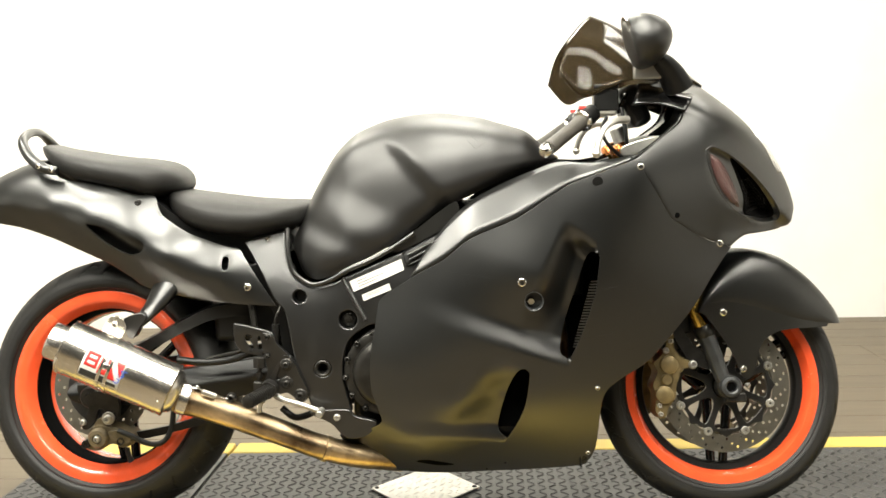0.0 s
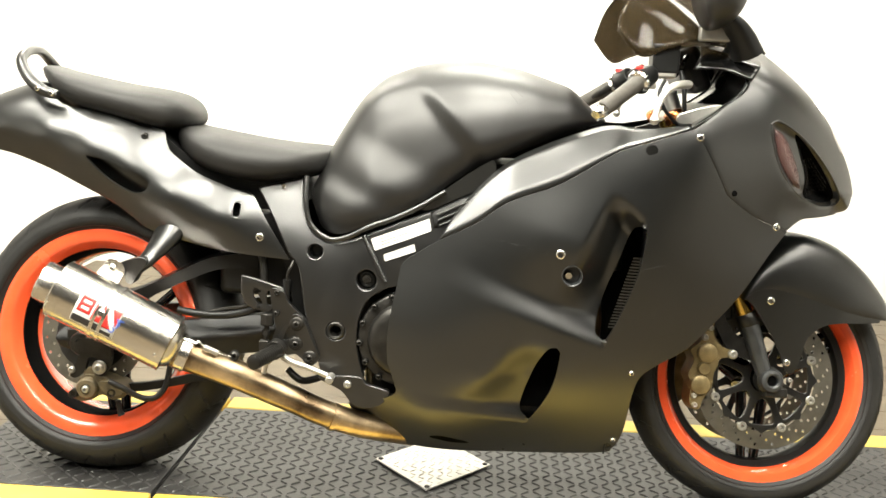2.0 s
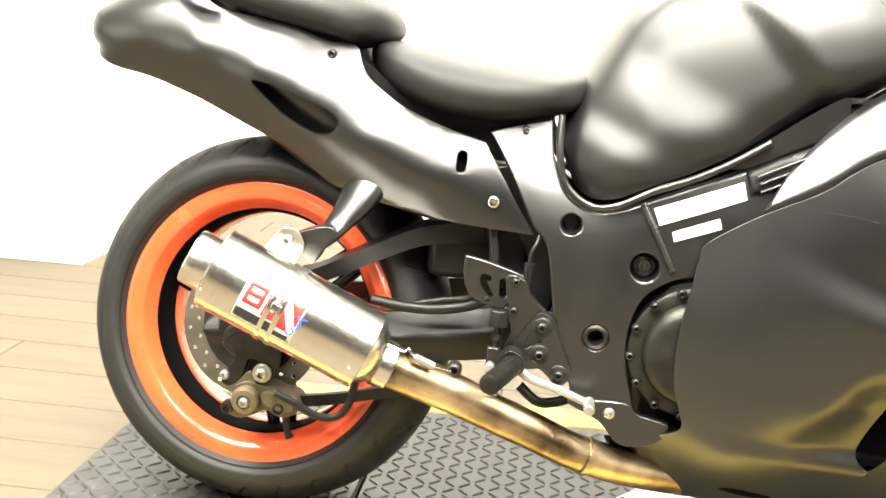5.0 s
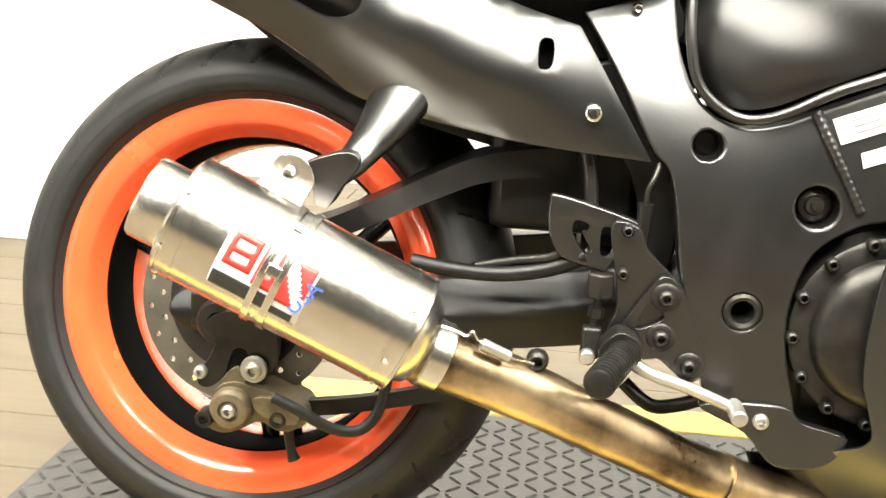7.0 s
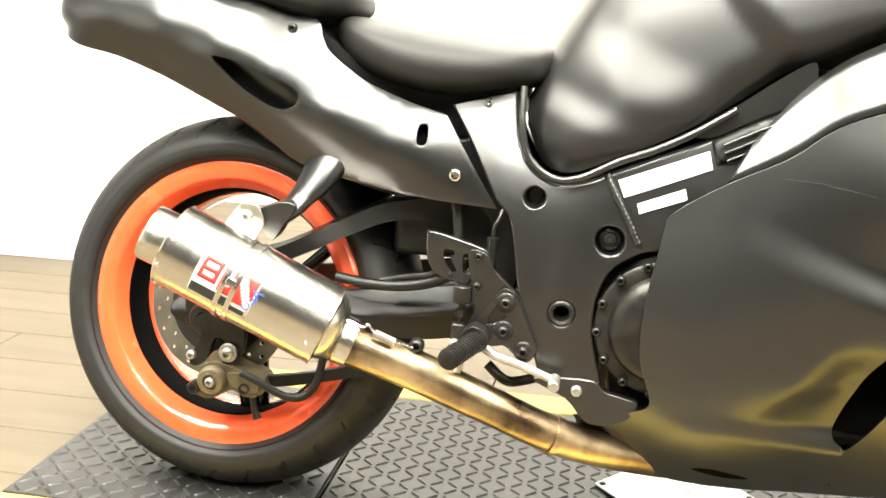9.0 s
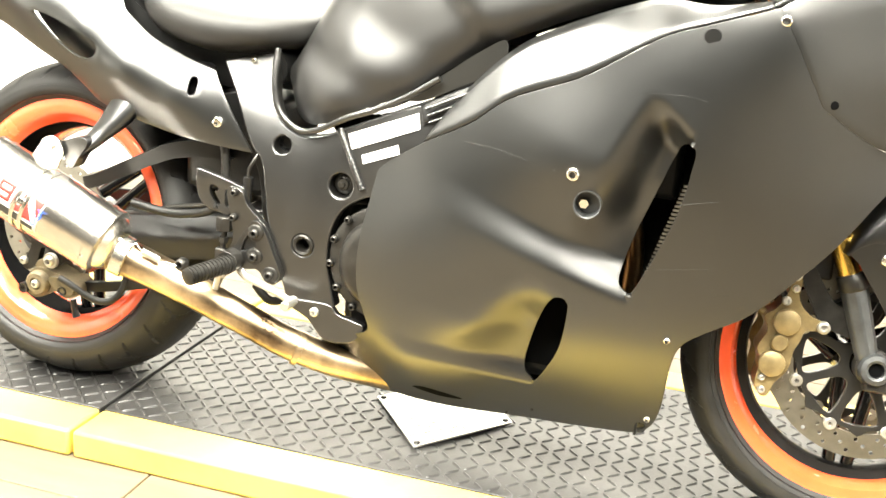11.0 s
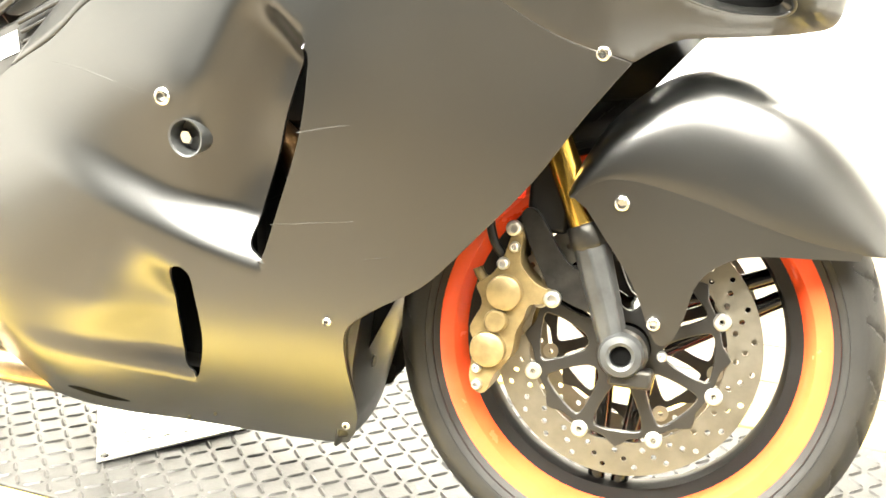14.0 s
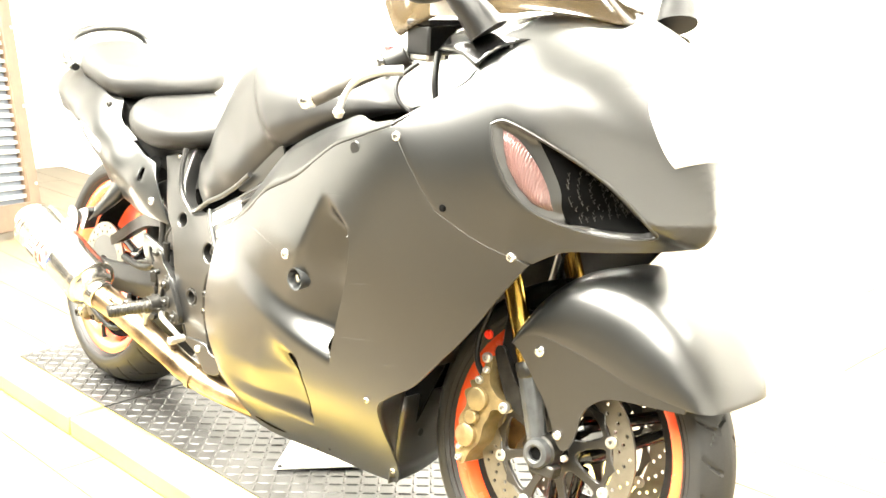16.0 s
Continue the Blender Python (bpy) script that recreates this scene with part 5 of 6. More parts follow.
# rear caliper below the axle
rc = new("rear_caliper")
rc.parent = bike
rc["label"] = "dusty tan rear brake caliper on a dark bracket"
OLD = mat("dusty_bronze", (0.12, 0.095, 0.055), 0.55, metal=0.25, vary=0.4, scale=45, bump=0.25, bump_scale=160)
plate("bracket", [(-0.045, 0.270), (-0.032, 0.250), (-0.053, 0.207), (-0.041, 0.197), (-0.022, 0.212), (-0.010, 0.245), (0.006, 0.243), (0.0, 0.222), (0.012, 0.210), (0.034, 0.222), (0.040, 0.262), (0.028, 0.285), (-0.02, 0.29)], -0.128, -0.112, DARKMETAL, rc, bevel=0.003)
plate("body", [(-0.047, 0.166), (-0.036, 0.177), (-0.029, 0.199), (-0.009, 0.210), (0.015, 0.206), (0.039, 0.200), (0.071, 0.187), (0.075, 0.166), (0.047, 0.155), (0.023, 0.165), (0.0, 0.153), (-0.021, 0.147), (-0.041, 0.154)], -0.136, -0.085, OLD, rc, bevel=0.005)
part("piston_boss", lathe([(0, 0.010), (0.012, 0.010), (0.0125, 0.014), (0.020, 0.013), (0.0235, 0.009), (0.0245, 0.0), (0.0245, -0.01), (0, -0.01)], 36, pose(-0.009, -0.137, 0.180, 90), False), OLD, rc, "round dusty piston housing")
plate("bridge", [(0.018, 0.196), (0.048, 0.198), (0.070, 0.182), (0.066, 0.168), (0.040, 0.170), (0.022, 0.180)], -0.146, -0.130, OLD, rc, bevel=0.003)
plate("pad_spring", [(-0.020, 0.212), (-0.006, 0.226), (0.006, 0.214), (0.0, 0.202), (-0.012, 0.200)], -0.134, -0.126, OLD, rc, bevel=0.001)
part("mount_washer", lathe([(0.006, 0.003), (0.0145, 0.003), (0.0155, 0.001), (0.0155, -0.003), (0.006, -0.003)], 28, pose(0.015, -0.134, 0.226, 90)), ALLOY, rc)
bolt(0.015, 0.226, -0.137, rc, 0.0105, ALLOY, "mount_bolt", 0.008)
bolt(-0.009, 0.180, -0.149, rc, 0.0085, ALLOY, "cap_bolt", 0.007)
for x, z, r in ((-0.039, 0.166, 0.0105), (0.046, 0.173, 0.0095)):
    part("pin_sleeve", lathe([(0.005, -0.004), (0.0055, 0.006), (r * 0.9, 0.007), (r, 0.004), (r, -0.012), (0.005, -0.012)], 22, pose(x, -0.142, z, 90)), DARKMETAL, rc)
    bolt(x, z, -0.143, rc, 0.0055, DARKMETAL, "pin_bolt", 0.003)
bolt(-0.048, 0.216, -0.130, rc, 0.008, ALLOY, "rotor_bolt", 0.006)
tube("bleed_nipple", [(0.052, -0.120, 0.150), (0.056, -0.122, 0.128), (0.060, -0.122, 0.116)], [0.006, 0.0055, 0.008], BLACK, rc, n=10)
rc.location = (0.014, -0.028, 0.022)
part("hub_nut", lathe([(0.012, 0.010), (0.0135, 0.014), (0.024, 0.013), (0.0275, 0.008), (0.0275, -0.008), (0.012, -0.008)], 32, pose(-0.014, -0.142, 0.296, 90)), DARKMETAL, bike, "large dark rear axle nut")
plate("torque_arm", [(0.070, 0.208), (0.088, 0.208), (0.165, 0.222), (0.30, 0.258), (0.30, 0.240), (0.165, 0.203), (0.086, 0.188), (0.072, 0.190)], -0.140, -0.128, BLACK, bike, bevel=0.002)
tube("brake_hose", [(0.054, -0.170, 0.220), (0.085, -0.172, 0.208), (0.107, -0.168, 0.194), (0.132, -0.162, 0.184), (0.156, -0.154, 0.188), (0.172, -0.140, 0.215), (0.18, -0.13, 0.28)], 0.0065, RUBBER, bike)
tube("brake_hose", [(0.20, -0.150, 0.385), (0.25, -0.155, 0.380), (0.30, -0.160, 0.381), (0.35, -0.165, 0.392), (0.385, -0.17, 0.41)], 0.0085, BLACK, bike)
tube("cable", [(0.27, -0.15, 0.385), (0.31, -0.155, 0.395), (0.35, -0.165, 0.405), (0.37, -0.17, 0.42)], 0.005, DARKMETAL, bike)
tube("cable", [(0.375, -0.14, 0.53), (0.382, -0.145, 0.50), (0.386, -0.15, 0.47), (0.386, -0.155, 0.44)], 0.008, DARKMETAL, bike)
# dark mass under the seat
plate("subframe_plate", [(0.30, 0.57), (0.40, 0.61), (0.45, 0.58), (0.475, 0.50), (0.48, 0.40), (0.45, 0.38), (0.435, 0.47), (0.40, 0.52), (0.33, 0.54)], -0.125, -0.105, BLACK, bike, bevel=0.003)
box("fan_shroud", (1.11, 0, 0.60), (0.10, 0.20, 0.17), BLACK, bike, bevel=0.01)
box("battery_box", (0.36, 0, 0.50), (0.17, 0.20, 0.17), BLACK, bike, bevel=0.015)
box("shock_absorber", (0.42, 0, 0.40), (0.07, 0.10, 0.22), DARKMETAL, bike, bevel=0.015)
part("rear_fender", sheet(outline([(-0.02, 0.64), (0.10, 0.57), (0.20, 0.54), (0.34, 0.53), (0.34, 0.49), (0.28, 0.505), (0.18, 0.53), (0.08, 0.57)], 4), lambda x, z: np.full(len(x), 0.08), (), 0.02, 0.0, -1, 0.0, True), BLACK, bike)

# -- rearset: heel guard, plates, peg and pedal --
rs = new("rearset")
rs.parent = bike
rs["label"] = "black footrest assembly with heel guard and brake pedal"
hg = outline([(0.343, 0.466), (0.352, 0.474), (0.420, 0.456), (0.437, 0.448), (0.436, 0.432), (0.424, 0.428), (0.408, 0.398), (0.392, 0.399), (0.360, 0.408), (0.345, 0.432)], 4)
cut1 = outline([(0.371, 0.448), (0.385, 0.445), (0.384, 0.438), (0.379, 0.436), (0.390, 0.416), (0.381, 0.415), (0.369, 0.434)], 3)
cut2 = outline([(0.400, 0.443), (0.413, 0.439), (0.410, 0.416), (0.400, 0.413), (0.398, 0.428)], 3)
part("heel_guard", sheet(hg, lambda x, z: 0.178 + 0.0 * x, (cut1, cut2), 0.02, 0.006, -1, 0.003), FRAME, rs, "black heel guard plate with two cutouts")
pl = [(0.408, 0.448), (0.436, 0.446), (0.447, 0.424), (0.472, 0.400), (0.488, 0.383), (0.508, 0.333), (0.517, 0.306), (0.503, 0.288), (0.484, 0.297), (0.464, 0.311), (0.425, 0.315), (0.413, 0.336), (0.421, 0.361), (0.417, 0.392)]
plate("hanger_plate", pl, -0.186, -0.172, FRAME, rs, bevel=0.003)
boss_hole = outline([(0.441, 0.343), (0.455, 0.376), (0.468, 0.360), (0.464, 0.352)], 3)
plate("boss_web", [(0.424, 0.336), (0.453, 0.389), (0.466, 0.400), (0.481, 0.390), (0.500, 0.350), (0.516, 0.310), (0.505, 0.290), (0.485, 0.298), (0.473, 0.313), (0.445, 0.311)], -0.194, -0.184, FRAME, rs, holes=(boss_hole,), bevel=0.0035)
for x, z, y in ((0.468, 0.379, -0.195), (0.467, 0.336, -0.195), (0.498, 0.307, -0.195), (0.424, 0.444, -0.187), (0.423, 0.399, -0.187)):
    r = 0.0088 if z < 0.39 else 0.0066
    if r > 0.008:
        part("washer", lathe([(0.006, 0.003), (0.0125, 0.003), (0.0150, 0.001), (0.0155, -0.003), (0.006, -0.003)], 26, pose(x, y, z, 90)), DARKMETAL, rs)
    bolt(x, z, y - 0.002, rs, r, DARKMETAL, "bolt", 0.008)
pa, pb = Vector((0.438, -0.196, 0.325)), Vector((0.400, -0.307, 0.320))
pl_ = (pb - pa).length
prof_ = [(0, 0.0), (0.0100, 0.0), (0.0125, 0.004), (0.0125, pl_ * 0.18), (0.0155, pl_ * 0.19)]
for k in range(12):
    f = 0.20 + 0.78 * k / 12
    prof_ += [(0.0158, pl_ * f), (0.0158, pl_ * (f + 0.036)), (0.0138, pl_ * (f + 0.040)), (0.0138, pl_ * (f + 0.060))]
prof_ += [(0.0150, pl_ * 0.985), (0.0120, pl_), (0, pl_)]
part("foot_peg", lathe(prof_, 22, aim(pa, pb)[0], False), DARKMETAL, rs, "dark metal foot peg with turned ribs")
plate("peg_mount", [(0.406, 0.330), (0.424, 0.346), (0.446, 0.334), (0.444, 0.314), (0.420, 0.302), (0.406, 0.312)], -0.222, -0.192, DARKMETAL, rs, bevel=0.006)
rod("peg_pin", (0.414, -0.214, 0.322), (0.404, -0.216, 0.272), 0.0055, ALLOY, rs, "bare steel peg pin", bevel=0.001)
rod("pin_nut", (0.413, -0.2145, 0.312), (0.4095, -0.215, 0.296), 0.0105, ALLOY, rs, n=6, bevel=0.0015)
tube("brake_pedal", [(0.440, -0.192, 0.306), (0.460, -0.202, 0.298), (0.498, -0.206, 0.288), (0.545, -0.208, 0.2715)], [0.0080, 0.0068, 0.0062, 0.0062], ALLOY, rs, "bare alloy brake pedal", 12)
rod("pedal_tip", (0.547, -0.200, 0.2715), (0.547, -0.240, 0.2715), 0.0085, ALLOY, rs, bevel=0.002)
rod("master_cylinder", (0.402, -0.180, 0.396), (0.402, -0.180, 0.370), 0.0155, DARKMETAL, rs, n=6, bevel=0.002)
rod("push_rod", (0.402, -0.180, 0.375), (0.398, -0.180, 0.325), 0.0048, DARKMETAL, rs)
rod("lock_nut", (0.4005, -0.180, 0.358), (0.400, -0.180, 0.348), 0.0088, DARKMETAL, rs, n=6)
box("clevis", (0.397, -0.182, 0.321), (0.020, 0.016, 0.034), DARKMETAL, rs, bevel=0.003)
rod("clevis_pin", (0.394, -0.200, 0.308), (0.394, -0.175, 0.308), 0.0082, ALLOY, rs, bevel=0.002)
rod("brake_switch", (0.441, -0.172, 0.470), (0.440, -0.172, 0.425), 0.0085, BLACK, rs, r1=0.007)
tube("switch_wire", [(0.441, -0.172, 0.470), (0.442, -0.172, 0.485), (0.448, -0.168, 0.498), (0.452, -0.160, 0.51)], 0.003, DARKMETAL, rs, n=8)
plate("sprocket_guard", [(0.515, 0.262), (0.600, 0.268), (0.622, 0.252), (0.650, 0.245), (0.672, 0.236), (0.650, 0.205), (0.600, 0.200), (0.565, 0.235)], -0.184, -0.170, FRAME, bike, "black lower bracket", bevel=0.003)
bolt(0.580, 0.250, -0.185, bike, 0.0085, ALLOY)
tube("side_hose", [(0.53, -0.15, 0.26), (0.50, -0.145, 0.245), (0.47, -0.14, 0.24), (0.44, -0.13, 0.26)], 0.008, BLACK, bike)

# fine scratches in the paint
SCR = mat("paint_scratch", (0.014, 0.014, 0.013), 0.6)
for k, q in enumerate(([(0.835, 0.592), (0.88, 0.590), (0.93, 0.582), (0.985, 0.572)], [(1.135, 0.440), (1.18, 0.445), (1.225, 0.450)], [(1.365, 0.690), (1.40, 0.665), (1.45, 0.640)],
                       [(1.17, 0.545), (1.20, 0.552), (1.225, 0.556)], [(1.235, 0.405), (1.262, 0.410)], [(1.10, 0.70), (1.15, 0.703), (1.19, 0.699)])):
    tube("scratch", [(x, -float(fairing_depth(np.array([x]), np.array([z]))[0]) - 0.00005, z) for x, z in q], 0.00022, SCR, right, n=5, per=3)
for q in ([(0.895, 0.886), (0.914, 0.864)], [(0.914, 0.864), (0.936, 0.879)], [(0.905, 0.893), (0.922, 0.880)]):
    (x0, z0), (x1, z1) = q
    pts = [(x0 + (x1 - x0) * k / 4, z0 + (z1 - z0) * k / 4) for k in range(5)]
    tube("emblem_trace", [tank_place(x, z) + Vector((0, 0.0002, 0)) for x, z in pts], 0.0006, SCR, tank, n=5, per=2)


# -- nose: lamp pods --
def cowl_depth(x, z):
    d = np.clip(gap_to(nose_ridge, x, z, False) / cowl_round(x, z), 0, 1)
    p = cowl_power(z)
    return half_width(x, z) * np.maximum(1 - (1 - d) ** p, 0) ** (1 / p)


LENS = bpy.data.materials.new("clear_lens")
LENS.use_nodes = True
lb_ = LENS.node_tree.nodes["Principled BSDF"]
lb_.inputs["Base Color"].default_value = (0.12, 0.065, 0.060, 1)
lb_.inputs["Roughness"].default_value = 0.12
lb_.inputs["Transmission Weight"].default_value = 0.35
wv_ = add(LENS.node_tree, "ShaderNodeTexWave", Scale=90.0, Distortion=0.3)
wt_ = LENS.node_tree.nodes.new("ShaderNodeTexCoord")
bp_ = add(LENS.node_tree, "ShaderNodeBump", Strength=0.5, Distance=0.001)
LENS.node_tree.links.new(wt_.outputs["Object"], wv_.inputs["Vector"])
LENS.node_tree.links.new(wv_.outputs["Fac"], bp_.inputs["Height"])
LENS.node_tree.links.new(bp_.outputs["Normal"], lb_.inputs["Normal"])
lens_line = outline([(1.442, 0.842), (1.442, 0.842), (1.467, 0.826), (1.492, 0.790), (1.511, 0.748), (1.518, 0.714), (1.518, 0.714), (1.494, 0.726), (1.470, 0.755), (1.450, 0.795)], 5)
mouth = outline([(1.492, 0.832), (1.526, 0.808), (1.574, 0.760), (1.612, 0.706), (1.612, 0.688), (1.585, 0.685), (1.548, 0.694), (1.529, 0.702), (1.526, 0.745), (1.509, 0.790)], 5)
for s in (-1, 1):
    def bowl(x, z):
        return cowl_depth(x, z) - 0.001 - 0.012 * smooth(0.0, 0.012, gap_to(lamp_line, x, z))
    part("lamp_recess", sheet(lamp_line, bowl, (mouth,), 0.008, 0.004, s), SATIN, cowl, "satin black teardrop lamp recess")

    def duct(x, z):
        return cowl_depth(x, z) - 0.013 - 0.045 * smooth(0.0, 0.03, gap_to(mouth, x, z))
    # the shallow mouth is coloured black to paint the shade of a deep intake
    part("air_intake", sheet(mouth, duct, (), 0.009, 0.004, s), VOID, cowl, "air intake mouth, blackened for the shade inside")

    def lens(x, z):
        return cowl_depth(x, z) - 0.012 + 0.012 * np.sqrt(np.clip(gap_to(lens_line, x, z) / 0.02, 0, 1))
    part("turn_signal", sheet(lens_line, lens, (), 0.007, 0.003, s), LENS, cowl, "clear ribbed turn signal lens")
    rim = [tuple(p) for p in lamp_line[::3]]
    rim.append(rim[0])
    tube("recess_rim", [(x * 1.0, s * (float(cowl_depth(np.array([x]), np.array([z]))[0]) - 0.0015), z) for x, z in rim], 0.0028, SATIN, cowl, n=8, per=3)
    bm = bmesh.new()
    for i in range(11):
        for j in range(9):
            x = 1.525 + i * 0.005 + j * 0.002
            z = 0.775 - j * 0.009 + i * 0.001
            if within(mouth, np.array([x]), np.array([z]))[0] and gap_to(mouth, np.array([x]), np.array([z]))[0] > 0.006:
                y = s * (float(duct(np.array([x]), np.array([z]))[0]) + 0.0015)
                rod_bm(bm, (x - 0.003, y, z - 0.004), (x + 0.003, y, z + 0.004), 0.0004, n=5)
                rod_bm(bm, (x - 0.003, y, z + 0.004), (x + 0.003, y, z - 0.004), 0.0004, n=5)
    part("intake_mesh", bm, DARKMETAL, cowl)
# headlamp glass lies in the nose, following its curve
hl_line = seg([(1.565, 0.899), (1.603, 0.857), (1.640, 0.797)], 8)
ht_ = np.gradient(hl_line, axis=0)
hn_ = np.stack([ht_[:, 1], -ht_[:, 0]], 1) / np.hypot(ht_[:, 0], ht_[:, 1])[:, None]
if hn_[0][0] > 0:
    hn_ = -hn_
verts, faces = [], []
for i, (p_, n_) in enumerate(zip(hl_line, hn_)):
    wid = 0.042 * (0.75 + 0.25 * math.sin(math.pi * i / (len(hl_line) - 1)))
    for j in range(15):
        y = wid * (j / 7 - 1)
        W = float(half_width(p_[0], p_[1])[0])
        pw = float(cowl_power(p_[1]))
        d = float(cowl_round(p_[0], p_[1])) * (1 - (1 - min(abs(y) / W, 1.0) ** pw) ** (1 / pw))
        q = p_ + n_ * (d - 0.0015)
        verts.append((q[0], y, q[1]))
for i in range(len(hl_line) - 1):
    for j in range(14):
        faces.append((i * 15 + j, i * 15 + j + 1, (i + 1) * 15 + j + 1, (i + 1) * 15 + j))
o_ = part("headlamp", to_mesh("headlamp", verts, faces), mat("headlamp_glass", (0.7, 0.69, 0.67), 0.08, metal=0.5), cowl, "pale headlamp glass in the nose")
m_ = o_.modifiers.new("thickness", "SOLIDIFY")
m_.thickness, m_.offset = 0.003, 0

# -- windscreen --
SMOKE = bpy.data.materials.new("smoked_screen")
SMOKE.use_nodes = True
sb_ = SMOKE.node_tree.nodes["Principled BSDF"]
sb_.inputs["Base Color"].default_value = (0.055, 0.040, 0.022, 1)
sb_.inputs["Roughness"].default_value = 0.10
sb_.inputs["Transmission Weight"].default_value = 0.7
sb_.inputs["IOR"].default_value = 1.2
sb_.inputs["Specular IOR Level"].default_value = 0.35


def loft(name, sections, material, parent, label="", thick=0.003, per=5):
    """A shell through lines that all have the same number of points."""
    secs = [catmull(q, 4) for q in sections]
    n = len(secs[0])
    cols = [catmull([q[i] for q in secs], per) for i in range(n)]
    m = len(cols[0])
    verts = [cols[i][j] for j in range(m) for i in range(n)]
    faces = [(j * n + i, j * n + i + 1, (j + 1) * n + i + 1, (j + 1) * n + i) for j in range(m - 1) for i in range(n - 1)]
    o = part(name, to_mesh("loft", verts, faces), material, parent, label)
    md = o.modifiers.new("thickness", "SOLIDIFY")
    md.thickness, md.offset = thick, 0
    return o


def arc(x0, z0, x1, z1, w, n=7):
    """A cross line from the right edge (x0, z0) over the crown (x1, z1) to the left edge."""
    out = []
    for i in range(n):
        a = math.pi * i / (n - 1)
        f = math.sin(a) ** 0.8
        out.append((x0 + (x1 - x0) * f, -w * math.cos(a), z0 + (z1 - z0) * f))
    return out


rows_ = [[(1.110, -0.110, 1.029), (1.129, -0.062, 1.098), (1.165, 0.030, 1.150), (1.205, 0.125, 1.186)], [(1.160, -0.125, 0.976), (1.190, -0.070, 1.086), (1.225, 0.030, 1.133), (1.255, 0.125, 1.164)],
         [(1.210, -0.135, 0.992), (1.235, -0.086, 1.064), (1.275, 0.030, 1.110), (1.305, 0.125, 1.134)], [(1.270, -0.135, 1.012), (1.280, -0.102, 1.042), (1.335, 0.030, 1.080), (1.365, 0.120, 1.095)],
         [(1.330, -0.120, 1.018), (1.350, -0.085, 1.030), (1.402, 0.030, 1.036), (1.430, 0.115, 1.046)], [(1.383, -0.070, 1.020), (1.405, -0.030, 1.024), (1.446, 0.040, 1.014), (1.478, 0.110, 1.002)]]
screen = loft("windscreen", [q + [(x, 0.245 - y, z) for x, y, z in q[-2::-1]] for q in rows_], SMOKE, bike, "smoked brown bubble windscreen with a folded skirt")
# dark inner dash and cockpit edges
loft("dash_panel", [arc(1.385, 0.935, 1.42, 0.985, 0.165), arc(1.33, 0.955, 1.36, 0.995, 0.150), arc(1.27, 0.955, 1.30, 1.01, 0.135)], GLOSS, bike, "gloss black dash panel")
inst = new("instrument_cluster")
inst.parent = bike
box("housing", (1.285, 0.02, 0.955), (0.05, 0.20, 0.10), BLACK, inst, bevel=0.015, m=Matrix.Translation((1.285, 0, 0.955)) @ Matrix.Rotation(radians(-25), 4, "Y") @ Matrix.Translation((-1.285, 0, -0.955)))
for y in (-0.06, 0.0, 0.06, 0.10):
    part("gauge", lathe([(0, 0.002), (0.026, 0.002), (0.029, 0.006), (0.031, 0.004), (0.031, -0.004), (0, -0.004)], 28, pose(1.258, y, 0.965, 0, -65), False), GLOSS, inst)
for s in (-1, 1):
    # cockpit lip that follows the cowl's rear edge
    e = [(1.262, 0.835), (1.30, 0.858), (1.338, 0.885), (1.372, 0.913), (1.384, 0.938), (1.390, 0.965)]
    tube("cockpit_lip", [(x - 0.004, s * (float(cowl_depth(np.array([x]), np.array([z]))[0]) - 0.004), z) for x, z in e], 0.0045, GLOSS, bike, n=10)
    strip("inner_cowl", [(x - 0.004, s * (float(cowl_depth(np.array([x]), np.array([z]))[0]) - 0.006), z) for x, z in e], [(x + 0.02, s * 0.115, z + 0.01) for x, z in e], GLOSS, bike, "gloss black inner cowl", bow=0.0)

# -- mirrors --
for s in (-1, 1):
    mir = new("mirror")
    mir.parent = bike
    mir["label"] = "rounded satin black rear-view mirror"
    c = Vector((1.292, s * 0.185, 1.095))
    bm = bmesh.new()
    bmesh.ops.create_uvsphere(bm, u_segments=32, v_segments=20, radius=1.0)
    for v in bm.verts:
        x, y, z = v.co
        if x < -0.5:
            x = -0.5 - (abs(x) - 0.5) * 0.3
        v.co = Vector((x * 0.062 + z * 0.002, y * 0.088, z * (0.060 - 0.010 * x)))
    bmesh.ops.transform(bm, matrix=Matrix.Translation(c) @ Matrix.Rotation(radians(-18), 4, "Y"), verts=bm.verts)
    part("housing", bm, TANKP, mir)
    part("glass", lathe([(0, 0.001), (0.044, 0.001), (0.047, -0.003), (0, -0.003)], 32, Matrix.Translation(c + Vector((-0.037, 0, 0.011))) @ Matrix.Rotation(radians(-90 - 14), 4, "Y") @ Matrix.Diagonal((0.95, 1.35, 1, 1)), False), CHROME, mir)
    tube("stem", [(c.x + 0.030, s * 0.172, c.z - 0.036), (c.x + 0.048, s * 0.160, c.z - 0.052), (c.x + 0.066, s * 0.147, c.z - 0.074), (c.x + 0.084, s * 0.134, c.z - 0.104)], [0.018, 0.027, 0.033, 0.038], BLACK, mir, "black rubber mirror stem", 16, 5, 0.8)
    box("mirror_bracket", (c.x + 0.012, s * 0.150, c.z - 0.068), (0.062, 0.02, 0.030), ALLOY, mir, bevel=0.003)

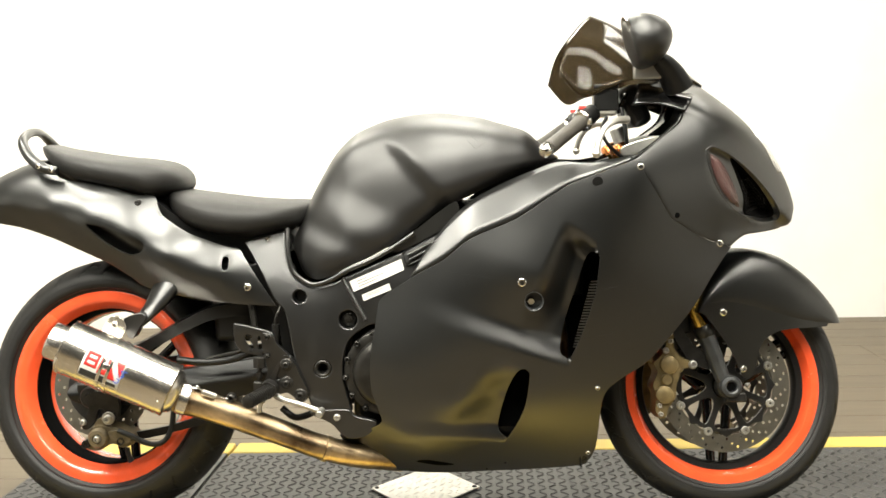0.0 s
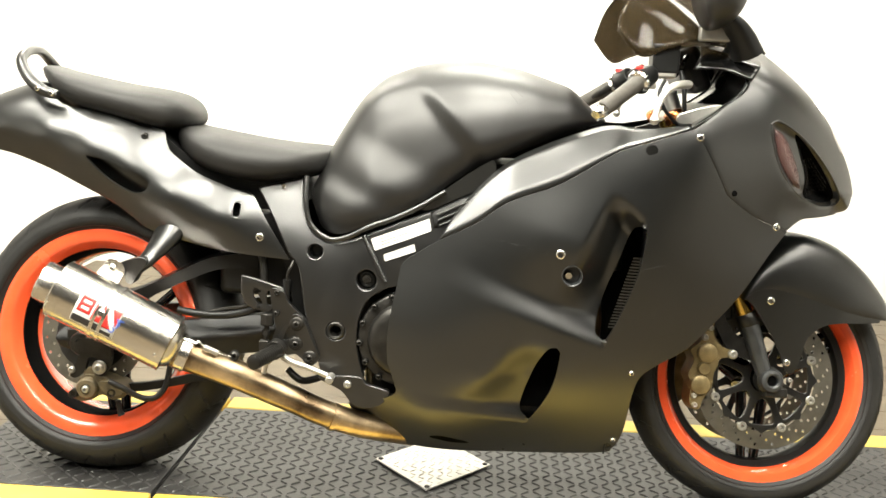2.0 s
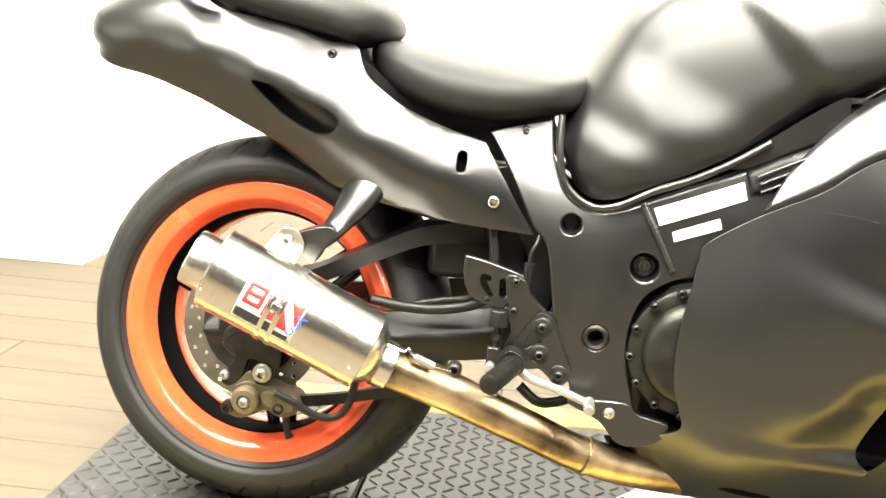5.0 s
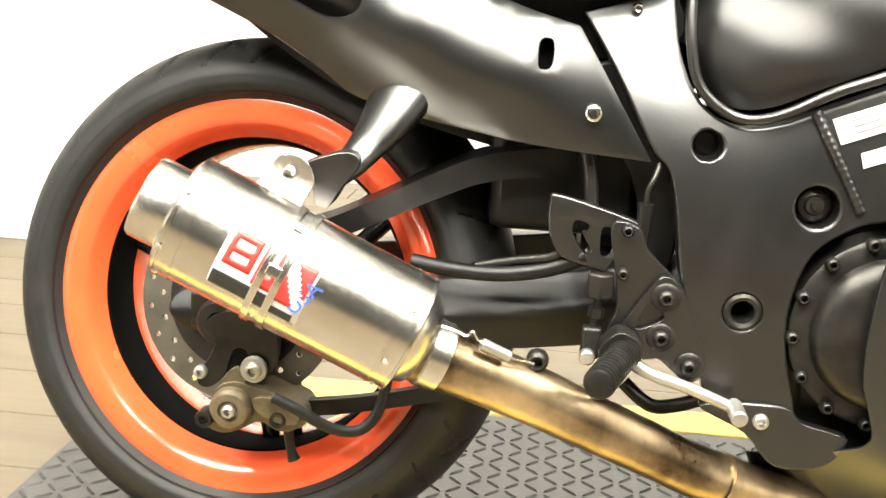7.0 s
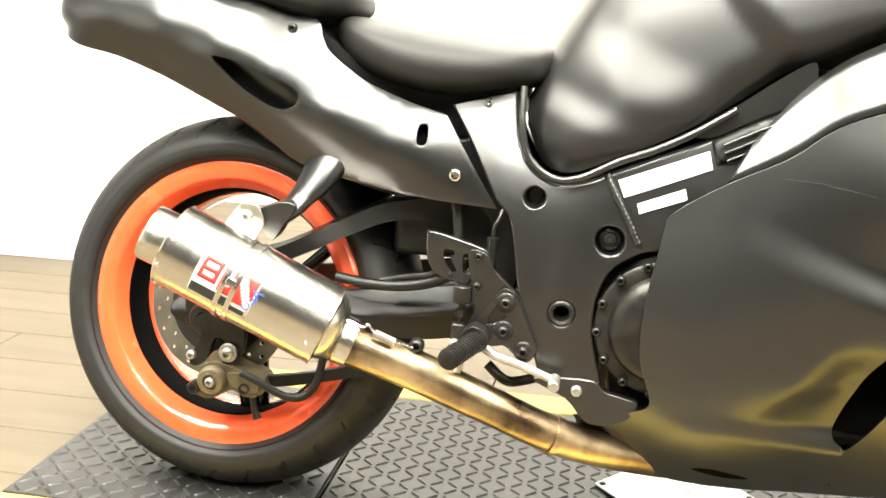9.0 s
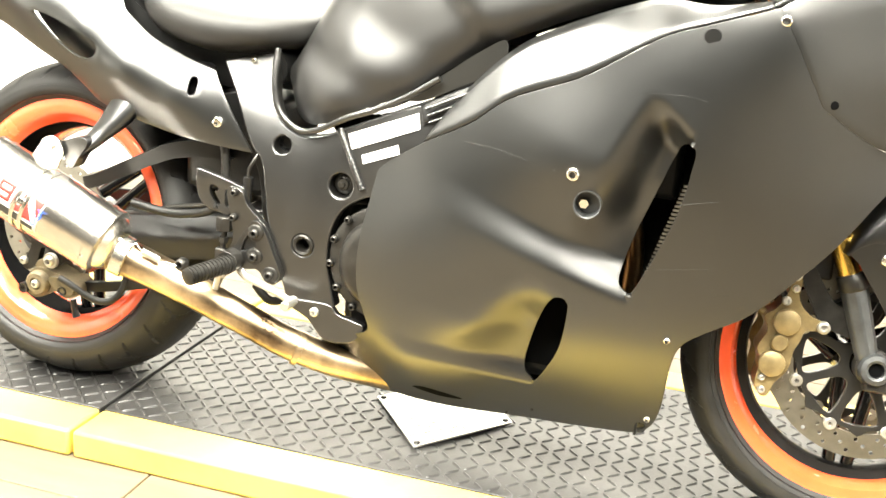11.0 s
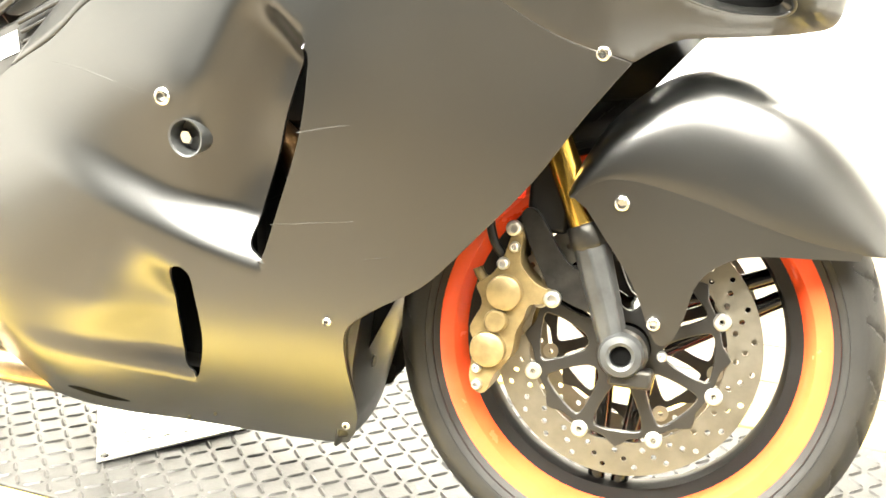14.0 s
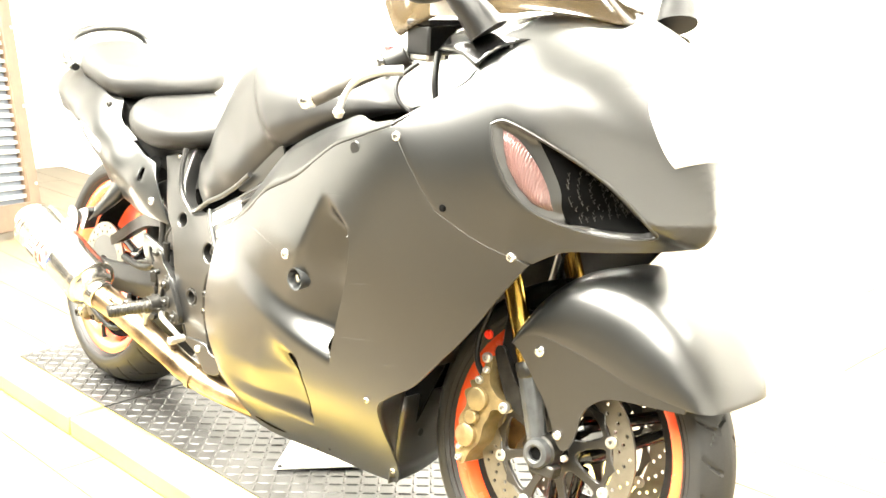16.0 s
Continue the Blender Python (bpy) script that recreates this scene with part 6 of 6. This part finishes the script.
# -- handlebars --
for s in (-1, 1):
    hb = new("handlebar")
    hb.parent = bike
    hb["label"] = "clip-on handlebar with grip, lever and switches"
    e, i = Vector((1.073, s * 0.250, 0.862)), Vector((1.154, s * 0.160, 0.920))
    d = (i - e).normalized()
    m, l = aim(e, i)
    rod("tube", e, i + d * 0.09, 0.011, DARKMETAL, hb)
    part("grip", lathe([(0.011, 0.004), (0.0155, 0.004), (0.0165, 0.010), (0.0160, 0.05), (0.0165, l - 0.01), (0.0175, l), (0.011, l)], 26, m), mat("worn_rubber_grip", (0.05, 0.045, 0.038), 0.6, vary=0.3, scale=40, bump=0.3, bump_scale=250) if s == -1 else bpy.data.materials["worn_rubber_grip"], hb, "worn dark rubber grip")
    part("grip_end", lathe([(0, -0.020), (0.010, -0.020), (0.015, -0.015), (0.0165, -0.004), (0.0165, 0.003), (0, 0.003)], 8, m, False), CHROME, hb, "bare metal bar end weight")
    part("grip_flange", lathe([(0.016, l - 0.002), (0.024, l), (0.026, l + 0.004), (0.024, l + 0.009), (0.012, l + 0.009)], 26, m), CHROME, hb)
    bm = bmesh.new()
    rod_bm(bm, e + d * (l + 0.010), e + d * (l + 0.050), 0.023, 0.021, 20)
    part("switch_housing", bm, BLACK, hb, bevel=0.003)
    box("switch_button", tuple(e + d * (l + 0.026) + Vector((-0.012, 0, 0.021))), (0.016, 0.012, 0.008), RED_L, hb, "red stop switch", bevel=0.002)
    lv = [(1.250, s * 0.195, 0.922), (1.222, s * 0.225, 0.919), (1.198, s * 0.250, 0.905), (1.183, s * 0.264, 0.880), (1.177, s * 0.272, 0.856)]
    part("lever_ball", lathe([(0, 0.0105), (0.006, 0.009), (0.0105, 0.0), (0.006, -0.009), (0, -0.0105)], 20, pose(1.176, s * 0.273, 0.850), False), ALLOY, hb)
    tube("lever", lv, [0.012, 0.0105, 0.0085, 0.0075, 0.0075], ALLOY, hb, "bare alloy brake lever" if s < 0 else "bare alloy clutch lever", 12, 5, 0.75)
    box("lever_clamp", tuple(e + d * (l + 0.065) + Vector((0.022, 0, 0.0))), (0.045, 0.03, 0.03), ALLOY, hb, bevel=0.005)
res = new("brake_reservoir")
res.parent = bike
res["label"] = "black square brake fluid reservoir"
box("pot", (1.214, -0.105, 0.969), (0.056, 0.056, 0.052), BLACK, res, bevel=0.005)
box("cap", (1.214, -0.105, 0.999), (0.056, 0.056, 0.010), BLACK, res, bevel=0.003)
box("foot", (1.214, -0.105, 0.945), (0.030, 0.030, 0.022), DARKMETAL, res, bevel=0.004)
tube("brake_line", [(1.248, -0.12, 0.95), (1.256, -0.13, 0.91), (1.26, -0.13, 0.87), (1.27, -0.12, 0.82)], 0.005, BLACK, bike)
tube("brake_line", [(1.215, -0.13, 0.93), (1.20, -0.16, 0.90), (1.215, -0.17, 0.865), (1.25, -0.15, 0.835)], 0.004, BLACK, bike)
for s in (-1, 1):
    part("fork_cap", lathe([(0, 0.014), (0.010, 0.014), (0.018, 0.012), (0.0225, 0.006), (0.0225, -0.012), (0, -0.012)], 24, aim((1.245, s * 0.105, 0.855), (1.224, s * 0.105, 0.900))[0], False), mat("copper_anodised", (0.6, 0.22, 0.07), 0.25, metal=1) if s < 0 else bpy.data.materials["copper_anodised"], bike, "copper-coloured fork cap")
plate("top_yoke", [(1.25, 0.862), (1.33, 0.885), (1.345, 0.865), (1.26, 0.838)], -0.135, 0.135, ALLOY, bike, "bare alloy top yoke", bevel=0.005)
plate("bottom_yoke", [(1.345, 0.655), (1.41, 0.67), (1.42, 0.635), (1.355, 0.62)], -0.135, 0.135, DARKMETAL, bike, bevel=0.006)
rod("ignition_lock", (1.265, 0, 0.865), (1.25, 0, 0.905), 0.018, ALLOY, bike, bevel=0.003)
box("cockpit_floor", (1.20, 0, 0.765), (0.22, 0.34, 0.02), BLACK, bike, bevel=0.008)

# -- grab rail --
tube("grab_rail", [(-0.078, -0.112, 0.835), (-0.115, -0.108, 0.845), (-0.150, -0.098, 0.872), (-0.172, -0.078, 0.905), (-0.175, -0.04, 0.925), (-0.172, 0.0, 0.930), (-0.175, 0.04, 0.925), (-0.172, 0.078, 0.905), (-0.150, 0.098, 0.872), (-0.115, 0.108, 0.845), (-0.078, 0.112, 0.835)],
     [0.010, 0.013, 0.0125, 0.0115, 0.0105, 0.010, 0.0105, 0.0115, 0.0125, 0.013, 0.010], SATIN, bike, "satin black pillion grab rail", 16, 6)
for x, z in ((-0.088, 0.838), (-0.118, 0.847)):
    bolt(x, z, -0.120, bike, 0.0065)

# -- front brake --
for s in (-1, 1):
    cal = new("front_caliper")
    cal.parent = bike
    cal["label"] = "dull gold front brake caliper"
    y0, y1 = sorted((s * 0.112, s * 0.045))
    q = [(1.333, 0.222), (1.322, 0.240), (1.325, 0.278), (1.318, 0.300), (1.330, 0.330), (1.322, 0.352), (1.338, 0.366), (1.350, 0.385), (1.362, 0.425), (1.372, 0.418), (1.372, 0.385), (1.392, 0.362), (1.418, 0.352), (1.414, 0.340), (1.388, 0.335), (1.382, 0.318), (1.374, 0.300), (1.370, 0.270), (1.352, 0.245), (1.345, 0.225)]
    plate("body", q, y0, y1, CALIPER, cal, bevel=0.004)
    for x, z in ((1.357, 0.347), (1.350, 0.312), (1.343, 0.277)):
        r = 0.0215 if z != 0.312 else 0.014
        part("piston_boss", lathe([(0, 0.012), (r * 0.82, 0.012), (r * 0.96, 0.010), (r, 0.006), (r, -0.02), (0, -0.02)], 32, pose(x, s * 0.112, z, -90 * s), False), CALIPER, cal)
    for x, z, r in ((1.361, 0.424, .0095), (1.352, 0.381, .0075), (1.414, 0.346, .0105), (1.333, 0.232, .0065), (1.331, 0.252, .006), (1.364, 0.402, .0065)):
        if s < 0:
            bolt(x, z, -0.114, cal, r, ALLOY)
    tube("bleed_fitting", [(1.330, s * 0.08, 0.352), (1.320, s * 0.08, 0.358), (1.314, s * 0.08, 0.368)], 0.0065, CALIPER, cal, n=10)
    tube("front_brake_hose", [(1.352, s * 0.10, 0.385), (1.335, s * 0.105, 0.41), (1.330, s * 0.105, 0.45), (1.345, s * 0.10, 0.52), (1.36, s * 0.09, 0.62)], 0.0055, BLACK, bike)
    plate("caliper_mount", [(1.400, 0.366), (1.366, 0.434), (1.384, 0.446), (1.424, 0.390), (1.458, 0.374), (1.472, 0.335), (1.446, 0.336), (1.412, 0.350)], *sorted((s * 0.100, s * 0.088)), DARKMETAL, bike, bevel=0.003)
    part("fork_reflector", lathe([(0, 0.003), (0.007, 0.003), (0.0085, 0.0), (0.0085, -0.003), (0, -0.003)], 24, pose(1.366, s * 0.128, 0.468, -90 * s), False), mat("red_reflector", (0.75, 0.04, 0.02), 0.25) if s < 0 else bpy.data.materials["red_reflector"], bike, "round red reflector")
    box("fork_brace", (1.395, s * 0.075, 0.47), (0.05, 0.03, 0.10), BLACK, bike, bevel=0.006)
part("axle_end", lathe([(0.0, -0.004), (0.0125, -0.004), (0.0125, 0.012), (0.0165, 0.014), (0.0235, 0.012), (0.0265, 0.006), (0.0265, -0.014), (0.0, -0.014)], 32, pose(FX, -0.116, FZ, 90), False), LEGM, bike, "grey axle end with a hollow hexagon")
# a flat black hexagon paints the shaded depth of the socket
part("axle_socket", lathe([(0.0, 0.0005), (0.0122, 0.0005), (0.0122, -0.002), (0.0, -0.002)], 6, pose(FX, -0.121, FZ, 90), False), VOID, bike, "black hexagon painting the shade in the axle's socket")
part("fork_foot", lathe([(0.016, 0.012), (0.026, 0.012), (0.030, 0.008), (0.030, -0.018), (0.016, -0.018)], 32, pose(FX, -0.104, FZ, 90)), DARKMETAL, bike)
box("pinch_clamp", (FX + 0.012, -0.106, FZ - 0.026), (0.050, 0.030, 0.022), DARKMETAL, bike, bevel=0.004)
bolt(FX + 0.045, FZ + 0.002, -0.105, bike, 0.006, ALLOY, "pinch_bolt")


# -- the machine leans away on its side stand, the bars turned a little to the left --
PHI = math.atan(LEAN)
near_axle = Vector((FX, -0.105, FZ))
steer = Matrix.Translation(near_axle) @ Matrix.Rotation(radians(4), 4, Vector((-0.407, 0, 0.914))) @ Matrix.Translation(-near_axle)
tilt_front = Matrix.Translation((0.003, 0.012, -0.003)) @ steer @ Matrix.Translation(near_axle) @ Matrix.Rotation(-PHI, 4, "X") @ Matrix.Translation(-near_axle)
tilt_rear = Matrix.Translation((0.0, 0.0, 0.2915)) @ Matrix.Rotation(radians(-4), 4, "Z") @ Matrix.Rotation(-PHI, 4, "X") @ Matrix.Translation((-RX, 0, -RZ))
RIGID = {"fork_leg": tilt_front, "front_wheel": tilt_front, "front_axle": tilt_front, "front_caliper": tilt_front, "caliper_mount": tilt_front, "fork_reflector": tilt_front, "fork_brace": tilt_front,
         "axle_end": tilt_front, "axle_socket": tilt_front, "fork_foot": tilt_front, "pinch_clamp": tilt_front, "pinch_bolt": tilt_front, "front_brake_hose": tilt_front, "rear_wheel": tilt_rear, "rear_axle": tilt_rear}


def lean_over(o, turn):
    """Right-hand surfaces stay where they stand; the middle plane and the far side lean over."""
    co = np.zeros(len(o.data.vertices) * 3)
    o.data.vertices.foreach_get("co", co)
    co = co.reshape(-1, 3)
    x, y, z = co.T.copy()
    share = np.interp(x, [0.1, 0.6], [0.45, 1.0])
    reach = np.interp(x, [0.3, 0.5, 1.2, 1.5], [0.135, 0.16, 0.16, 0.15]) * np.where((x > 1.38) & (z < 0.61), 0.66, 1.0)
    dy = share * lean_at(z) * (1 + np.sin(np.clip(y / reach, -1, 1) * math.pi / 2))
    f = 1 + dy / (y + 2.4)
    co[:, 0], co[:, 1], co[:, 2] = 0.9 + (x - 0.9) * f, y + dy, 0.9 + (z - 0.9) * f
    if turn:
        m = np.array(turn)
        co = co @ m[:3, :3].T + m[:3, 3]
    o.data.vertices.foreach_set("co", co.ravel())
    o.data.update()


for o in list(bike.children):
    kind = o.name.split(".")[0]
    if kind in RIGID:
        o.matrix_local = RIGID[kind] @ o.matrix_local
        continue
    for q in [o, *o.children_recursive]:
        if q.type == "MESH" and o not in (tank, screen):
            lean_over(q, steer @ steer if o is fender else None)


# ---- framed wire panel standing by the far wall ----
fp = thing("framed_panel", "wooden framed grey wire-mesh panel standing on the floor", "framed panel", at=(-2.111, 0.674, FLOOR_Z))
fp.rotation_euler = Matrix(((-0.561, -0.803, -0.196), (0.828, -0.561, 0.0), (-0.110, -0.162, 0.981))).to_euler()
FW = mat("stained_wood", (0.085, 0.055, 0.034), 0.5, vary=0.3, scale=12, bump=0.15, bump_scale=120)
for c, s in (((-0.045, 0, 0.95), (0.09, 0.05, 1.9)), ((-1.1, 0, 0.95), (0.10, 0.05, 1.9)), ((-0.55, 0, 0.06), (1.0, 0.05, 0.12)), ((-0.55, 0, 1.84), (1.0, 0.05, 0.12))):
    box("frame_rail", c, s, FW, fp, bevel=0.004)
box("backing", (-0.55, 0.012, 0.95), (1.0, 0.012, 1.68), mat("blue_grey_board", (0.08, 0.095, 0.12), 0.5), fp)
for k in range(40):
    box("slat", (-0.55, -0.004, 0.15 + k * 0.041), (1.0, 0.012, 0.018), ALLOY, fp)
for k in range(5):
    part("screw", lathe([(0, 0.002), (0.006, 0.002), (0.008, -0.001), (0, -0.002)], 12, pose(-0.02, -0.026, 0.2 + k * 0.36, 90), False), ALLOY, fp)

# ---- floor planks, each a piece of its own ----
PW, PL = 0.19, 1.25


def plank_mesh(l):
    bm = bmesh.new()
    box_bm(bm, (0, 0, -0.006), (l - 0.003, PW - 0.003, 0.012))
    bmesh.ops.bevel(bm, geom=[e for e in bm.edges if all(v.co.z > -0.001 for v in e.verts)], offset=0.0015, segments=1, affect="EDGES")
    me = bpy.data.meshes.new("plank")
    bm.to_mesh(me)
    bm.free()
    me.materials.append(WOOD)
    return me


PLANK = plank_mesh(PL)
rnd = random.Random(7)
ny = int((Y1 - Y0) / PW) + 1
for j in range(ny):
    y = Y0 + PW / 2 + j * PW
    off = rnd.random() * PL
    x = X0 - off
    while x < X1:
        a, b = max(x, X0), min(x + PL, X1)
        if b - a > 0.02:
            o = new("plank", PLANK if b - a > PL - 0.001 else plank_mesh(b - a))
            o.parent = floor
            o.location = ((a + b) / 2, y, FLOOR_Z)
        x += PL
